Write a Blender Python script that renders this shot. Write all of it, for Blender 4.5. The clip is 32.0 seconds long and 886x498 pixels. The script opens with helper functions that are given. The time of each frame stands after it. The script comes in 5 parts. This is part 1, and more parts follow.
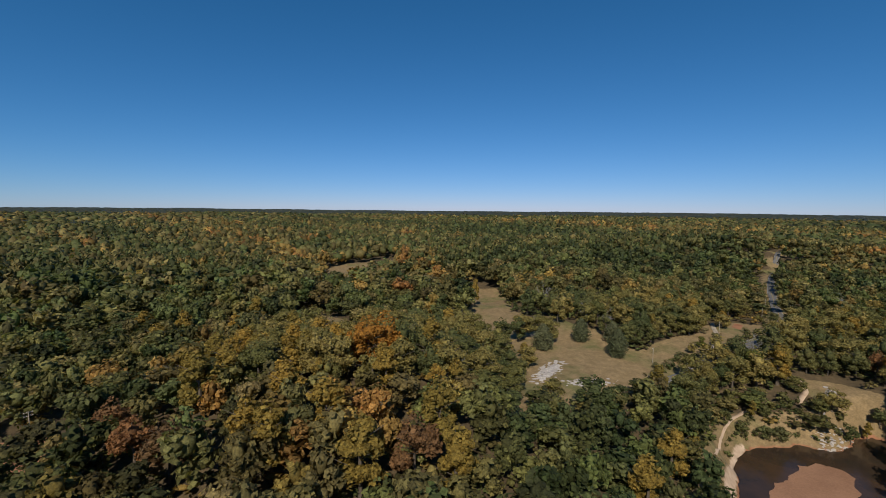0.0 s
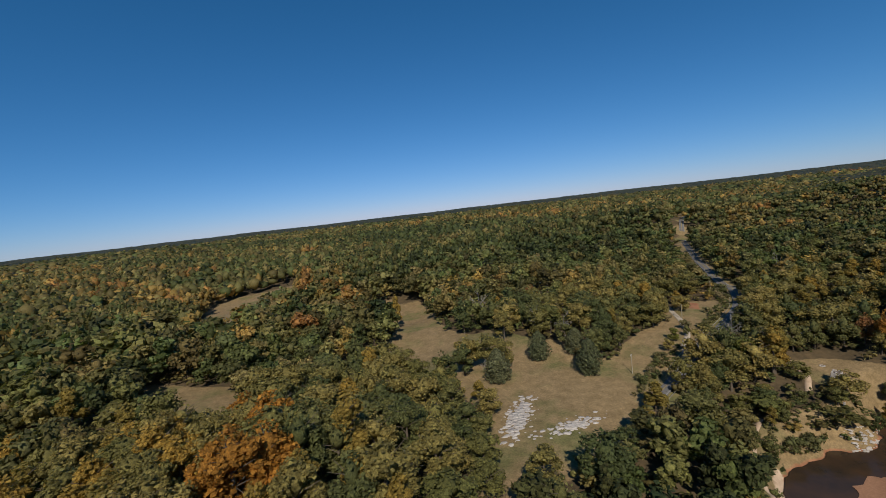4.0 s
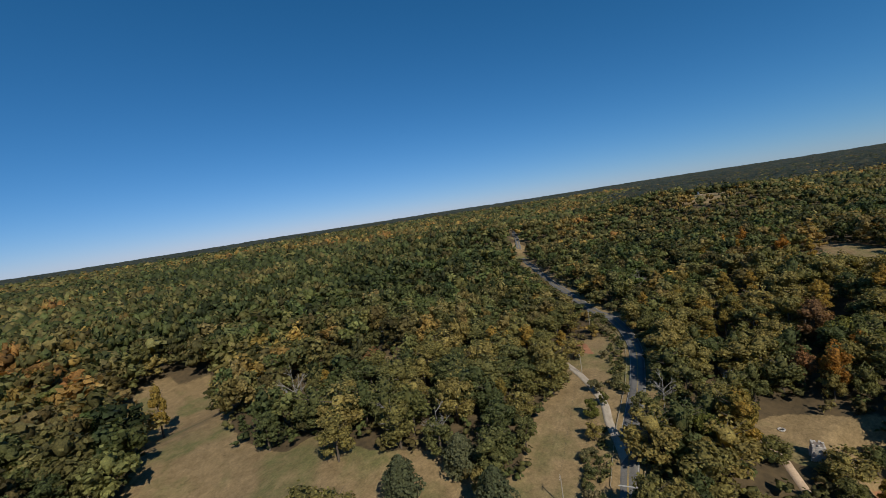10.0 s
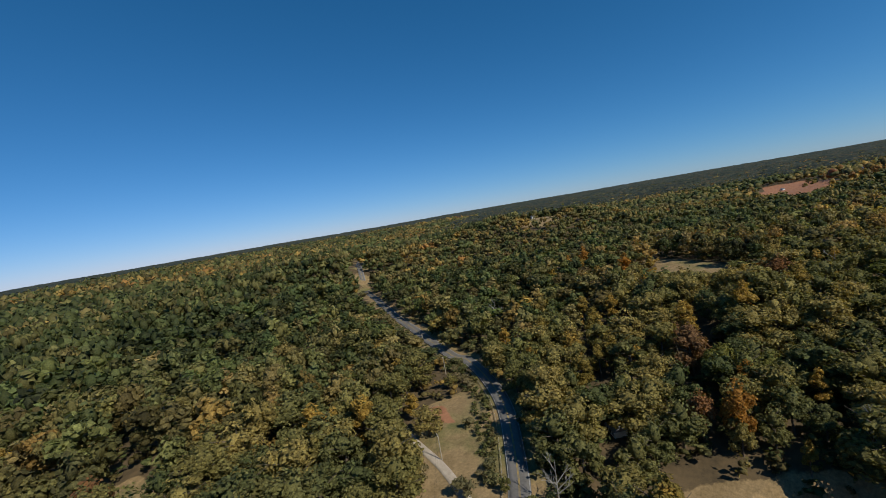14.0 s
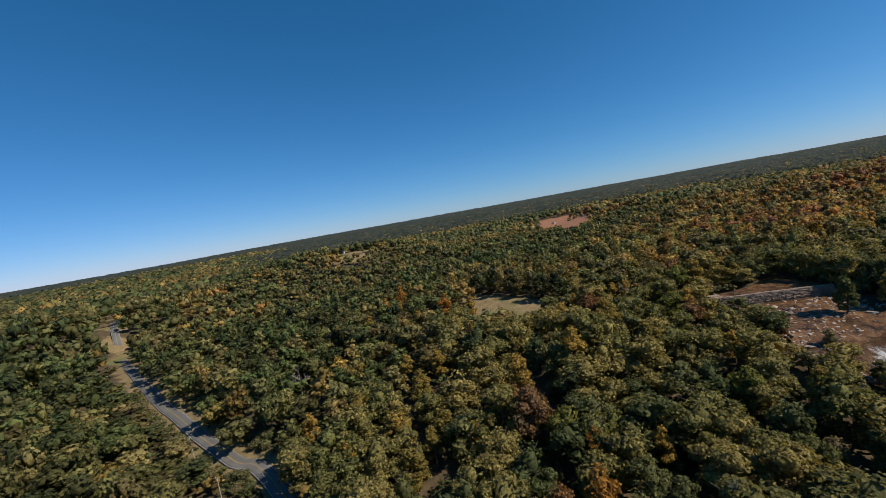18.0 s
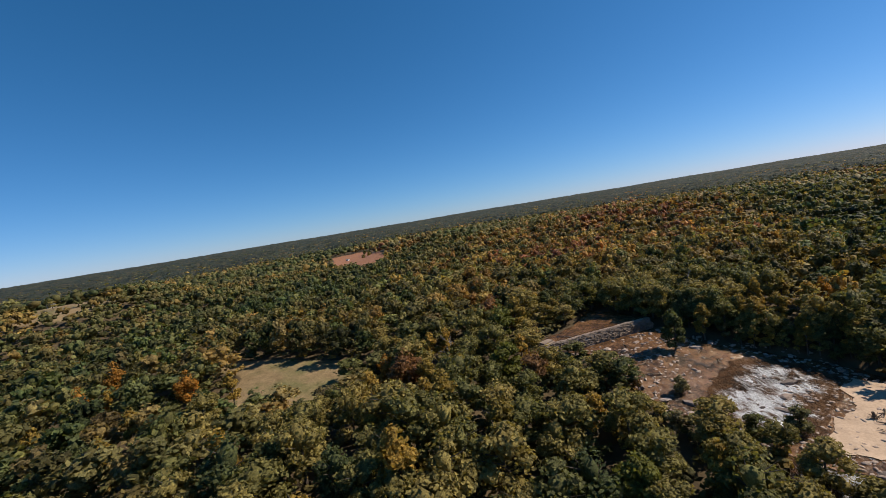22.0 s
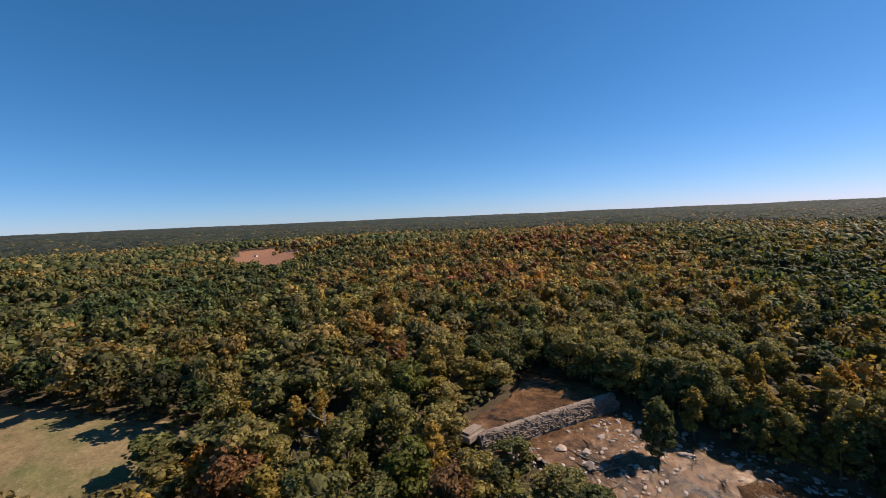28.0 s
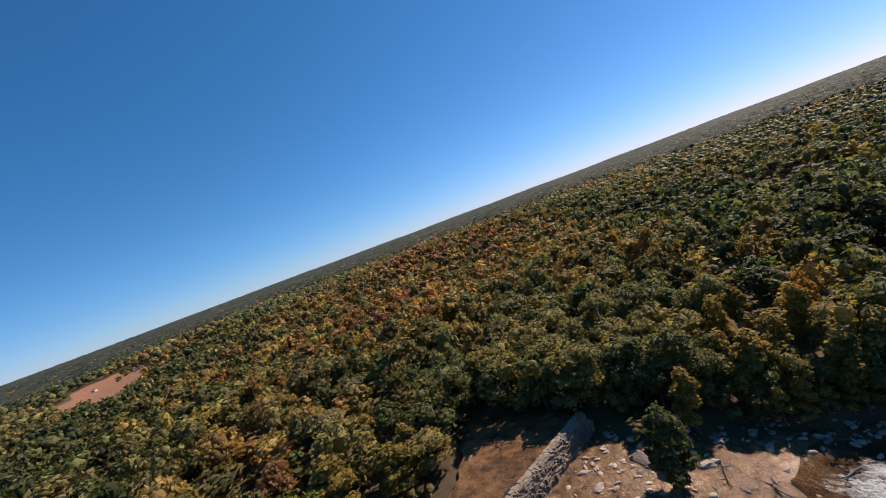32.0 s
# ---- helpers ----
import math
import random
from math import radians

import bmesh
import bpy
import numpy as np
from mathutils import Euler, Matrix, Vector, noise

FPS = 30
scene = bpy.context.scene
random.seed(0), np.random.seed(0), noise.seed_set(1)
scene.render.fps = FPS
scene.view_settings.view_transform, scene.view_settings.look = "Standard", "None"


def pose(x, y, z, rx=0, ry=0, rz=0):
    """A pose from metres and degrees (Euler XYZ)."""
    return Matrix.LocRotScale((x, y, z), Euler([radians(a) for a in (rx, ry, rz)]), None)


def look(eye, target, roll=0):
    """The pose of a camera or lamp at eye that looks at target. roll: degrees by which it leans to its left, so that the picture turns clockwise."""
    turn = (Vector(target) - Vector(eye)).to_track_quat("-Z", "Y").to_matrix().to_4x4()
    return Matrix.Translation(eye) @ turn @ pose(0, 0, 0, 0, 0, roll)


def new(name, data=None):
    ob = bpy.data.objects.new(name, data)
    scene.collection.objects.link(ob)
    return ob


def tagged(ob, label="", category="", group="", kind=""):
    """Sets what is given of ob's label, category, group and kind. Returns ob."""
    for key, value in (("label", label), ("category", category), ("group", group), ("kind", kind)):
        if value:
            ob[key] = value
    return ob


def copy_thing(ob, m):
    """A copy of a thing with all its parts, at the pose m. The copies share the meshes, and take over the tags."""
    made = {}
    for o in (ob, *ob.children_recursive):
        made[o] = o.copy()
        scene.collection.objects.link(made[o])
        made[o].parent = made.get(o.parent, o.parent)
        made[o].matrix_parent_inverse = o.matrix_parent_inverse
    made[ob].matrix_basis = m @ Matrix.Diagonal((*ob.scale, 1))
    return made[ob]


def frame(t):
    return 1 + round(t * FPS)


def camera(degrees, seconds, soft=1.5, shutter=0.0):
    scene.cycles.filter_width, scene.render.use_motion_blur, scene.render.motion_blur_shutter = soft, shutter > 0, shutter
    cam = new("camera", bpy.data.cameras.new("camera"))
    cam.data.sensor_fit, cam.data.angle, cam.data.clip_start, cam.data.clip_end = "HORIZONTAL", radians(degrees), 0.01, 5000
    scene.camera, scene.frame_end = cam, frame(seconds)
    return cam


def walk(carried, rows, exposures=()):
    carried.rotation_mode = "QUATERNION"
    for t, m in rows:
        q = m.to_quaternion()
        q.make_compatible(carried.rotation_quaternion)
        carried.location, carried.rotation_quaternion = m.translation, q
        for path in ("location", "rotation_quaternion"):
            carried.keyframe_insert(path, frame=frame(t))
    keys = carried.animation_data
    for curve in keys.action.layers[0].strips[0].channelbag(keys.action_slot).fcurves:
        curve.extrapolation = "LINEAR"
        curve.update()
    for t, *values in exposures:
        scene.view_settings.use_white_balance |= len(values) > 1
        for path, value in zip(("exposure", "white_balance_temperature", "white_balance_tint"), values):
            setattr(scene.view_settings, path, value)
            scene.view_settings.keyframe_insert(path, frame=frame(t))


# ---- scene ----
cam = camera(92.0, 32.0, soft=0.85)

# t, east, north, height in metres; yaw, pitch, roll in degrees
PATH = [
    (0, -29.1, -33.1, 66.5, 0.22, -5.24, 0.58),
    (0.5, -29.9, -22.6, 67.0, -0.96, -5.59, -0.07),
    (1, -29.6, -12.2, 66.6, -2.75, -5.50, -2.16),
    (1.5, -29.5, -3.0, 66.2, -4.06, -5.41, -2.69),
    (2, -29.0, 6.0, 66.0, -5.30, -5.37, -3.36),
    (2.5, -28.7, 14.7, 65.4, -6.72, -5.24, -4.05),
    (3, -27.8, 22.9, 64.8, -8.03, -4.99, -4.58),
    (3.5, -27.8, 32.3, 64.8, -9.93, -5.07, -5.68),
    (5.5, -21.9, 70.0, 66.0, -17.17, -5.24, -6.52),
    (6, -18.7, 78.1, 65.5, -18.39, -5.08, -5.96),
    (6.5, -15.2, 86.6, 66.1, -19.98, -5.21, -6.51),
    (7, -11.7, 95.2, 65.8, -21.75, -5.18, -6.95),
    (7.5, -8.2, 103.7, 65.1, -23.39, -5.04, -6.59),
    (8, -3.6, 112.5, 65.1, -25.53, -5.12, -7.58),
    (8.5, 0.9, 120.6, 64.6, -27.58, -5.03, -8.05),
    (9, 4.9, 129.5, 63.5, -30.11, -4.94, -8.63),
    (9.5, 10.3, 136.7, 63.7, -32.12, -5.00, -8.59),
    (10, 15.2, 144.0, 63.6, -34.62, -5.02, -8.82),
    (10.5, 21.3, 152.1, 63.2, -37.75, -5.06, -9.58),
    (11, 26.9, 158.4, 62.6, -40.37, -5.04, -9.43),
    (11.5, 32.8, 164.5, 61.9, -42.90, -5.01, -9.33),
    (12, 37.6, 170.4, 60.8, -45.36, -4.78, -8.12),
    (12.5, 44.3, 174.2, 61.6, -47.53, -4.99, -8.70),
    (13, 50.3, 178.8, 60.8, -49.66, -4.88, -8.19),
    (13.5, 60.9, 182.8, 58.2, -52.19, -4.55, -8.80),
    (14, 68.1, 185.1, 57.5, -54.92, -4.44, -9.76),
    (14.5, 73.4, 186.8, 57.7, -57.42, -4.35, -9.67),
    (16.5, 91.5, 199.5, 59.4, -70.54, -4.63, -8.26),
    (17, 100.2, 200.4, 59.3, -74.01, -4.54, -9.17),
    (17.5, 106.6, 200.6, 59.8, -77.10, -4.46, -10.07),
    (18, 111.7, 200.9, 61.3, -79.93, -4.64, -10.17),
    (18.5, 114.9, 201.8, 63.5, -82.54, -4.88, -9.74),
    (19, 126.4, 203.0, 61.0, -86.19, -4.54, -9.67),
    (19.5, 137.0, 204.2, 59.8, -90.53, -4.54, -10.39),
    (20, 146.6, 203.7, 58.6, -94.39, -4.50, -11.00),
    (20.5, 155.0, 202.7, 58.2, -97.84, -4.50, -10.97),
    (21, 163.5, 202.0, 57.3, -101.28, -4.34, -10.25),
    (21.5, 171.4, 200.3, 57.1, -104.38, -4.46, -9.66),
    (22, 179.3, 198.2, 56.0, -107.66, -4.32, -9.34),
    (22.5, 186.3, 195.9, 55.8, -111.05, -4.41, -9.91),
    (23, 191.8, 193.3, 55.5, -113.04, -4.38, -8.44),
    (23.5, 197.0, 190.9, 54.9, -114.81, -4.23, -7.09),
    (24, 202.1, 187.8, 55.0, -115.99, -4.30, -5.97),
    (24.5, 206.8, 185.0, 55.0, -116.62, -4.29, -4.42),
    (25, 211.3, 182.6, 54.8, -117.18, -4.27, -2.69),
    (25.5, 215.4, 179.5, 55.2, -117.06, -4.36, -1.89),
    (27.5, 229.5, 171.4, 55.7, -117.14, -4.45, -2.54),
    (28, 233.2, 169.7, 55.4, -117.29, -4.31, -2.48),
    (28.5, 237.1, 167.3, 56.0, -116.82, -4.45, -1.67),
    (29, 240.9, 165.5, 56.1, -116.43, -4.43, -1.77),
    (29.5, 244.5, 164.0, 56.2, -115.65, -4.36, -0.64),
    (30, 247.0, 164.4, 56.9, -115.71, -4.41, -1.14),
    (30.5, 251.4, 161.0, 57.7, -117.09, -4.71, -5.45),
    (31, 257.5, 155.8, 54.4, -122.63, -3.95, -12.98),
    (31.5, 262.6, 150.1, 53.5, -128.47, -4.1, -18.08),
    (32, 264.7, 145.0, 51.1, -133.60, -3.45, -20.5),
]


def flown(x, y, z, yaw, pitch, roll):
    eye = Vector((x, y, z))
    a, b = radians(yaw), radians(pitch)
    return look(eye, eye + Vector((-math.sin(a) * math.cos(b), math.cos(a) * math.cos(b), math.sin(b))) * 10, roll)


walk(cam, [(t, flown(*row)) for t, *row in PATH], [(0, -0.12, 6550, 11), (7, -0.2, 6500, 10), (12, -0.12, 6450, 8), (18, 0.12, 6500, 10), (25, 0.32, 6900, 17), (32, 0.48, 6900, 18)])

# ---- sky and sun ----
SUN_YAW, SUN_HEIGHT = 170.0, 41.0
to_sun = Vector((-math.sin(radians(SUN_YAW)) * math.cos(radians(SUN_HEIGHT)), math.cos(radians(SUN_YAW)) * math.cos(radians(SUN_HEIGHT)), math.sin(radians(SUN_HEIGHT))))
world = bpy.data.worlds.new("sky")
scene.world = world
world.use_nodes = True
wn, wl = world.node_tree.nodes, world.node_tree.links
sky = wn.new("ShaderNodeTexSky")
sky.sky_type = "NISHITA"
sky.sun_disc = False
sky.sun_elevation = radians(SUN_HEIGHT)
sky.sun_rotation = math.atan2(to_sun.x, to_sun.y)
sky.altitude = 300
sky.air_density, sky.dust_density, sky.ozone_density = 0.75, 0.08, 4.0
# a clear, deep blue autumn sky: each colour of the sky is deepened on its own
parts_of, whole = wn.new("ShaderNodeSeparateColor"), wn.new("ShaderNodeCombineColor")
wl.new(sky.outputs["Color"], parts_of.inputs["Color"])
for key, power, gain in (("Red", 1.34, 0.262), ("Green", 0.86, 0.835), ("Blue", 0.85, 1.2)):
    up, by = wn.new("ShaderNodeMath"), wn.new("ShaderNodeMath")
    up.operation, by.operation = "POWER", "MULTIPLY"
    up.inputs[1].default_value, by.inputs[1].default_value = power, gain
    wl.new(parts_of.outputs[key], up.inputs[0])
    wl.new(up.outputs[0], by.inputs[0])
    wl.new(by.outputs[0], whole.inputs[key])
wn["Background"].inputs["Strength"].default_value = 0.1
wl.new(whole.outputs["Color"], wn["Background"].inputs["Color"])
lamp = bpy.data.lights.new("sun", "SUN")
lamp.energy, lamp.angle, lamp.color = 4.9, radians(0.53), (1.0, 0.91, 0.76)
sun = new("sun", lamp)
sun.matrix_world = look((0, 0, 300), Vector((0, 0, 300)) - to_sun)

# ---- materials ----


def material(name, rough=0.9, metal=0.0):
    m = bpy.data.materials.new(name)
    m.use_nodes = True
    n = m.node_tree.nodes
    b = n["Principled BSDF"]
    b.inputs["Roughness"].default_value, b.inputs["Metallic"].default_value = rough, metal
    b.inputs["Specular IOR Level"].default_value = 0.25
    return m, n, m.node_tree.links, b


def ramp(n, l, fac, stops):
    r = n.new("ShaderNodeValToRGB")
    e = r.color_ramp.elements
    while len(e) < len(stops):
        e.new(0.5)
    for k, (p, c) in zip(e, stops):
        k.position, k.color = p, (*c, 1)
    l.new(fac, r.inputs["Fac"])
    return r.outputs["Color"]


def noise_tex(n, l, scale, detail=4.0, rough=0.6, vector=None):
    t = n.new("ShaderNodeTexNoise")
    t.inputs["Scale"].default_value, t.inputs["Detail"].default_value, t.inputs["Roughness"].default_value = scale, detail, rough
    if vector is not None:
        l.new(vector, t.inputs["Vector"])
    return t.outputs["Fac"]


def mixed(n, l, fac, a, b, kind="MIX"):
    m = n.new("ShaderNodeMix")
    m.data_type, m.blend_type = "RGBA", kind
    for socket, v in ((m.inputs["Factor"], fac), (m.inputs["A"], a), (m.inputs["B"], b)):
        if isinstance(v, (int, float)):
            socket.default_value = v
        elif isinstance(v, tuple):
            socket.default_value = (*v, 1)
        else:
            l.new(v, socket)
    return m.outputs["Result"]


def maths(n, l, op, a, b=0.0, c=None):
    m = n.new("ShaderNodeMath")
    m.operation = op
    for socket, v in zip(m.inputs, (a, b, c)):
        if v is None:
            continue
        if isinstance(v, (int, float)):
            socket.default_value = v
        else:
            l.new(v, socket)
    return m.outputs[0]


def bumped(n, l, b, height, strength=0.4, distance=0.1):
    k = n.new("ShaderNodeBump")
    k.inputs["Strength"].default_value, k.inputs["Distance"].default_value = strength, distance
    l.new(height, k.inputs["Height"])
    l.new(k.outputs["Normal"], b.inputs["Normal"])


def place(n):
    return n.new("ShaderNodeNewGeometry").outputs["Position"]


def plain(name, dark, light, scale=2.0, rough=0.85, metal=0.0, bump=0.3, distance=0.05):
    """Two tones mixed by coarse and fine grain, with relief."""
    m, n, l, b = material(name, rough, metal)
    p = place(n)
    coarse, fine = noise_tex(n, l, scale * 0.25, 3, 0.6, p), noise_tex(n, l, scale * 3, 5, 0.7, p)
    both = maths(n, l, "MULTIPLY_ADD", fine, 0.55, maths(n, l, "MULTIPLY", coarse, 0.45))
    l.new(ramp(n, l, both, [(0.3, dark), (0.7, light)]), b.inputs["Base Color"])
    if bump:
        bumped(n, l, b, both, bump, distance)
    return m


def leafy(m, n, l, b, colour):
    """Leaves: a matt front, fine leaf grain and light that shines through."""
    grain = noise_tex(n, l, 1.3, 6, 0.8, place(n))
    colour = mixed(n, l, 1.0, colour, ramp(n, l, grain, [(0.34, (0.42, 0.44, 0.42)), (0.52, (1.0, 1.0, 1.0)), (0.68, (1.6, 1.55, 1.4))]), "MULTIPLY")
    bumped(n, l, b, grain, 0.9, 0.5)
    l.new(colour, b.inputs["Base Color"])
    b.inputs["Roughness"].default_value = 0.62
    t = n.new("ShaderNodeBsdfTranslucent")
    l.new(mixed(n, l, 1.0, colour, (1.15, 1.1, 0.6), "MULTIPLY"), t.inputs["Color"])
    mix = n.new("ShaderNodeMixShader")
    mix.inputs["Fac"].default_value = 0.4
    l.new(b.outputs["BSDF"], mix.inputs[1])
    l.new(t.outputs["BSDF"], mix.inputs[2])
    l.new(mix.outputs["Shader"], n["Material Output"].inputs["Surface"])
    return m


def leaves(name, a, c, spread=0.35):
    """Leaves of one kind of tree; each tree and each spray of leaves has its own tone."""
    m, n, l, b = material(name)
    g, o = n.new("ShaderNodeNewGeometry"), n.new("ShaderNodeObjectInfo")
    tone = mixed(n, l, o.outputs["Random"], a, c)
    dim = maths(n, l, "MULTIPLY_ADD", g.outputs["Random Per Island"], spread * 2, 1 - spread)
    grey = n.new("ShaderNodeCombineColor")
    for k in ("Red", "Green", "Blue"):
        l.new(dim, grey.inputs[k])
    return leafy(m, n, l, b, mixed(n, l, 1.0, tone, grey.outputs["Color"], "MULTIPLY"))


def woods_leaves():
    m, n, l, b = material("woods_leaves")
    a, g = n.new("ShaderNodeAttribute"), n.new("ShaderNodeNewGeometry")
    a.attribute_name = "tint"
    dim = maths(n, l, "MULTIPLY_ADD", g.outputs["Random Per Island"], 0.9, 0.55)
    grey = n.new("ShaderNodeCombineColor")
    for k in ("Red", "Green", "Blue"):
        l.new(dim, grey.inputs[k])
    return leafy(m, n, l, b, mixed(n, l, 1.0, a.outputs["Color"], grey.outputs["Color"], "MULTIPLY"))


M = {
    "bark": plain("bark", (0.05, 0.04, 0.03), (0.16, 0.13, 0.1), 3),
    "grey_wood": plain("grey_wood", (0.12, 0.11, 0.1), (0.34, 0.32, 0.29), 2),
    "pole_wood": plain("pole_wood", (0.2, 0.17, 0.13), (0.42, 0.38, 0.31), 2),
    "log": plain("log", (0.05, 0.035, 0.025), (0.22, 0.17, 0.12), 2),
    "granite": plain("granite", (0.22, 0.2, 0.19), (0.56, 0.52, 0.48), 1.2, bump=0.6, distance=0.15),
    "pale_rock": plain("pale_rock", (0.16, 0.12, 0.095), (0.5, 0.4, 0.33), 0.8, bump=0.6, distance=0.2),
    "dark_rock": plain("dark_rock", (0.06, 0.05, 0.045), (0.25, 0.2, 0.17), 0.8, bump=0.6, distance=0.2),
    "masonry": plain("masonry", (0.08, 0.06, 0.048), (0.4, 0.31, 0.24), 0.9, bump=0.6, distance=0.1),
    "dam_stone": plain("dam_stone", (0.06, 0.045, 0.035), (0.3, 0.23, 0.17), 0.9, bump=0.6, distance=0.1),
    "mortar": plain("mortar", (0.1, 0.08, 0.07), (0.25, 0.21, 0.18), 2),
    "asphalt": plain("asphalt", (0.085, 0.081, 0.077), (0.18, 0.172, 0.164), 0.6, 0.8, bump=0.15),
    "white_line": plain("white_line", (0.2, 0.2, 0.2), (0.5, 0.5, 0.48), 2, bump=0),
    "yellow_line": plain("yellow_line", (0.24, 0.17, 0.06), (0.45, 0.31, 0.08), 2, bump=0),
    "gravel": plain("gravel", (0.24, 0.2, 0.15), (0.46, 0.4, 0.33), 1.5),
    "sand": plain("sand", (0.3, 0.21, 0.14), (0.58, 0.44, 0.32), 0.45, bump=0.5, distance=0.2),
    "wet_sand": plain("wet_sand", (0.2, 0.105, 0.06), (0.34, 0.19, 0.115), 0.4, 0.7, bump=0.3),
    "red_soil": plain("red_soil", (0.26, 0.1, 0.05), (0.5, 0.24, 0.14), 0.7),
    "galvanised": plain("galvanised", (0.3, 0.3, 0.3), (0.55, 0.55, 0.55), 1, 0.5, 0.7, bump=0),
    "white_paint": plain("white_paint", (0.6, 0.6, 0.58), (0.8, 0.8, 0.78), 1, 0.6, bump=0),
    "roof_grey": plain("roof_grey", (0.16, 0.16, 0.17), (0.34, 0.34, 0.35), 1),
    "cable": plain("cable", (0.02, 0.02, 0.02), (0.05, 0.05, 0.05), 2, bump=0),
    "window_glass": plain("window_glass", (0.02, 0.025, 0.03), (0.05, 0.06, 0.07), 1, 0.1, bump=0),
    "woods": woods_leaves(),
    "oak": leaves("oak_leaves", (0.147, 0.150, 0.048), (0.311, 0.245, 0.080), 0.42),
    "dark": leaves("dark_green_leaves", (0.088, 0.109, 0.040), (0.188, 0.179, 0.063), 0.42),
    "yellow": leaves("yellow_leaves", (0.237, 0.185, 0.045), (0.412, 0.265, 0.056), 0.3),
    "orange": leaves("orange_leaves", (0.34, 0.165, 0.03), (0.42, 0.2, 0.034)),
    "russet": leaves("russet_leaves", (0.178, 0.112, 0.054), (0.285, 0.14, 0.058)),
    "cedar": leaves("cedar_needles", (0.0924, 0.108, 0.0528), (0.145, 0.152, 0.0792)),
    "bush": leaves("bush_leaves", (0.135, 0.145, 0.054), (0.284, 0.232, 0.127)),
    "fresh": leaves("bright_green_leaves", (0.125, 0.14, 0.03), (0.2, 0.195, 0.045)),
}


def ground_material():
    m, n, l, b = material("ground", 0.95)
    a = n.new("ShaderNodeAttribute")
    a.attribute_name = "cover"
    split = n.new("ShaderNodeSeparateColor")
    l.new(a.outputs["Color"], split.inputs["Color"])
    p = place(n)
    fine, mid, broad = noise_tex(n, l, 1.1, 8, 0.8, p), noise_tex(n, l, 0.22, 5, 0.65, p), noise_tex(n, l, 0.035, 4, 0.6, p)
    litter = ramp(n, l, mid, [(0.3, (0.05, 0.038, 0.022)), (0.7, (0.12, 0.085, 0.045))])
    dry = ramp(n, l, mid, [(0.3, (0.18, 0.128, 0.066)), (0.7, (0.3, 0.215, 0.118))])
    green = ramp(n, l, mid, [(0.3, (0.11, 0.11, 0.042)), (0.7, (0.19, 0.17, 0.075))])
    grass = mixed(n, l, ramp(n, l, broad, [(0.5, (0, 0, 0)), (0.66, (1, 1, 1))]), dry, green)
    grass = mixed(n, l, 1.0, grass, ramp(n, l, fine, [(0.32, (0.55, 0.56, 0.55)), (0.7, (1.3, 1.28, 1.2))]), "MULTIPLY")
    soil = ramp(n, l, mid, [(0.3, (0.2, 0.085, 0.045)), (0.7, (0.36, 0.18, 0.1))])
    sand = ramp(n, l, mid, [(0.3, (0.36, 0.26, 0.18)), (0.7, (0.56, 0.43, 0.32))])
    c = litter
    for key, tone in (("Red", grass), ("Green", soil), ("Blue", sand)):
        edge = maths(n, l, "ADD", split.outputs[key], maths(n, l, "MULTIPLY_ADD", noise_tex(n, l, 0.5, 4, 0.7, p), 0.7, -0.35))
        c = mixed(n, l, ramp(n, l, edge, [(0.42, (0, 0, 0)), (0.58, (1, 1, 1))]), c, tone)
    l.new(c, b.inputs["Base Color"])
    bumped(n, l, b, maths(n, l, "ADD", fine, mid), 0.7, 0.25)
    return m


def far_canopy_material():
    m, n, l, b = material("far_canopy", 0.9)
    p = place(n)
    v = n.new("ShaderNodeTexVoronoi")
    v.inputs["Scale"].default_value = 0.07
    l.new(p, v.inputs["Vector"])
    split = n.new("ShaderNodeSeparateColor")
    l.new(v.outputs["Color"], split.inputs["Color"])
    # darkened blue-green tones put distance haze and crown shade into the colour
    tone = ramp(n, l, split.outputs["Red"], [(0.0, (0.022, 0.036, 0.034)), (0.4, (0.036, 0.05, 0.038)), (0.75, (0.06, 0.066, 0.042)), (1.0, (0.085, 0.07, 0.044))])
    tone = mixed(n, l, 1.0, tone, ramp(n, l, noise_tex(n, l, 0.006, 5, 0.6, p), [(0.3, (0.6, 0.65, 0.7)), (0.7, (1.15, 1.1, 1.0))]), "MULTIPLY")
    l.new(tone, b.inputs["Base Color"])
    bumped(n, l, b, maths(n, l, "MULTIPLY_ADD", v.outputs["Distance"], -1.0, noise_tex(n, l, 0.6, 4, 0.7, p)), 1.0, 4.0)
    return m


def water_material(name, shallow, deep, rough, ripple):
    m, n, l, b = material(name, rough)
    p = place(n)
    l.new(ramp(n, l, noise_tex(n, l, 0.06, 4, 0.6, p), [(0.35, deep), (0.65, shallow)]), b.inputs["Base Color"])
    b.inputs["IOR"].default_value = 1.33
    b.inputs["Specular IOR Level"].default_value = 0.5
    bumped(n, l, b, noise_tex(n, l, ripple, 4, 0.6, p), 0.25, 0.12)
    return m


M["ground"] = ground_material()
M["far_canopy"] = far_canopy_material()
M["pool_water"] = water_material("pool_water", (0.06, 0.035, 0.02), (0.03, 0.022, 0.016), 0.12, 0.5)


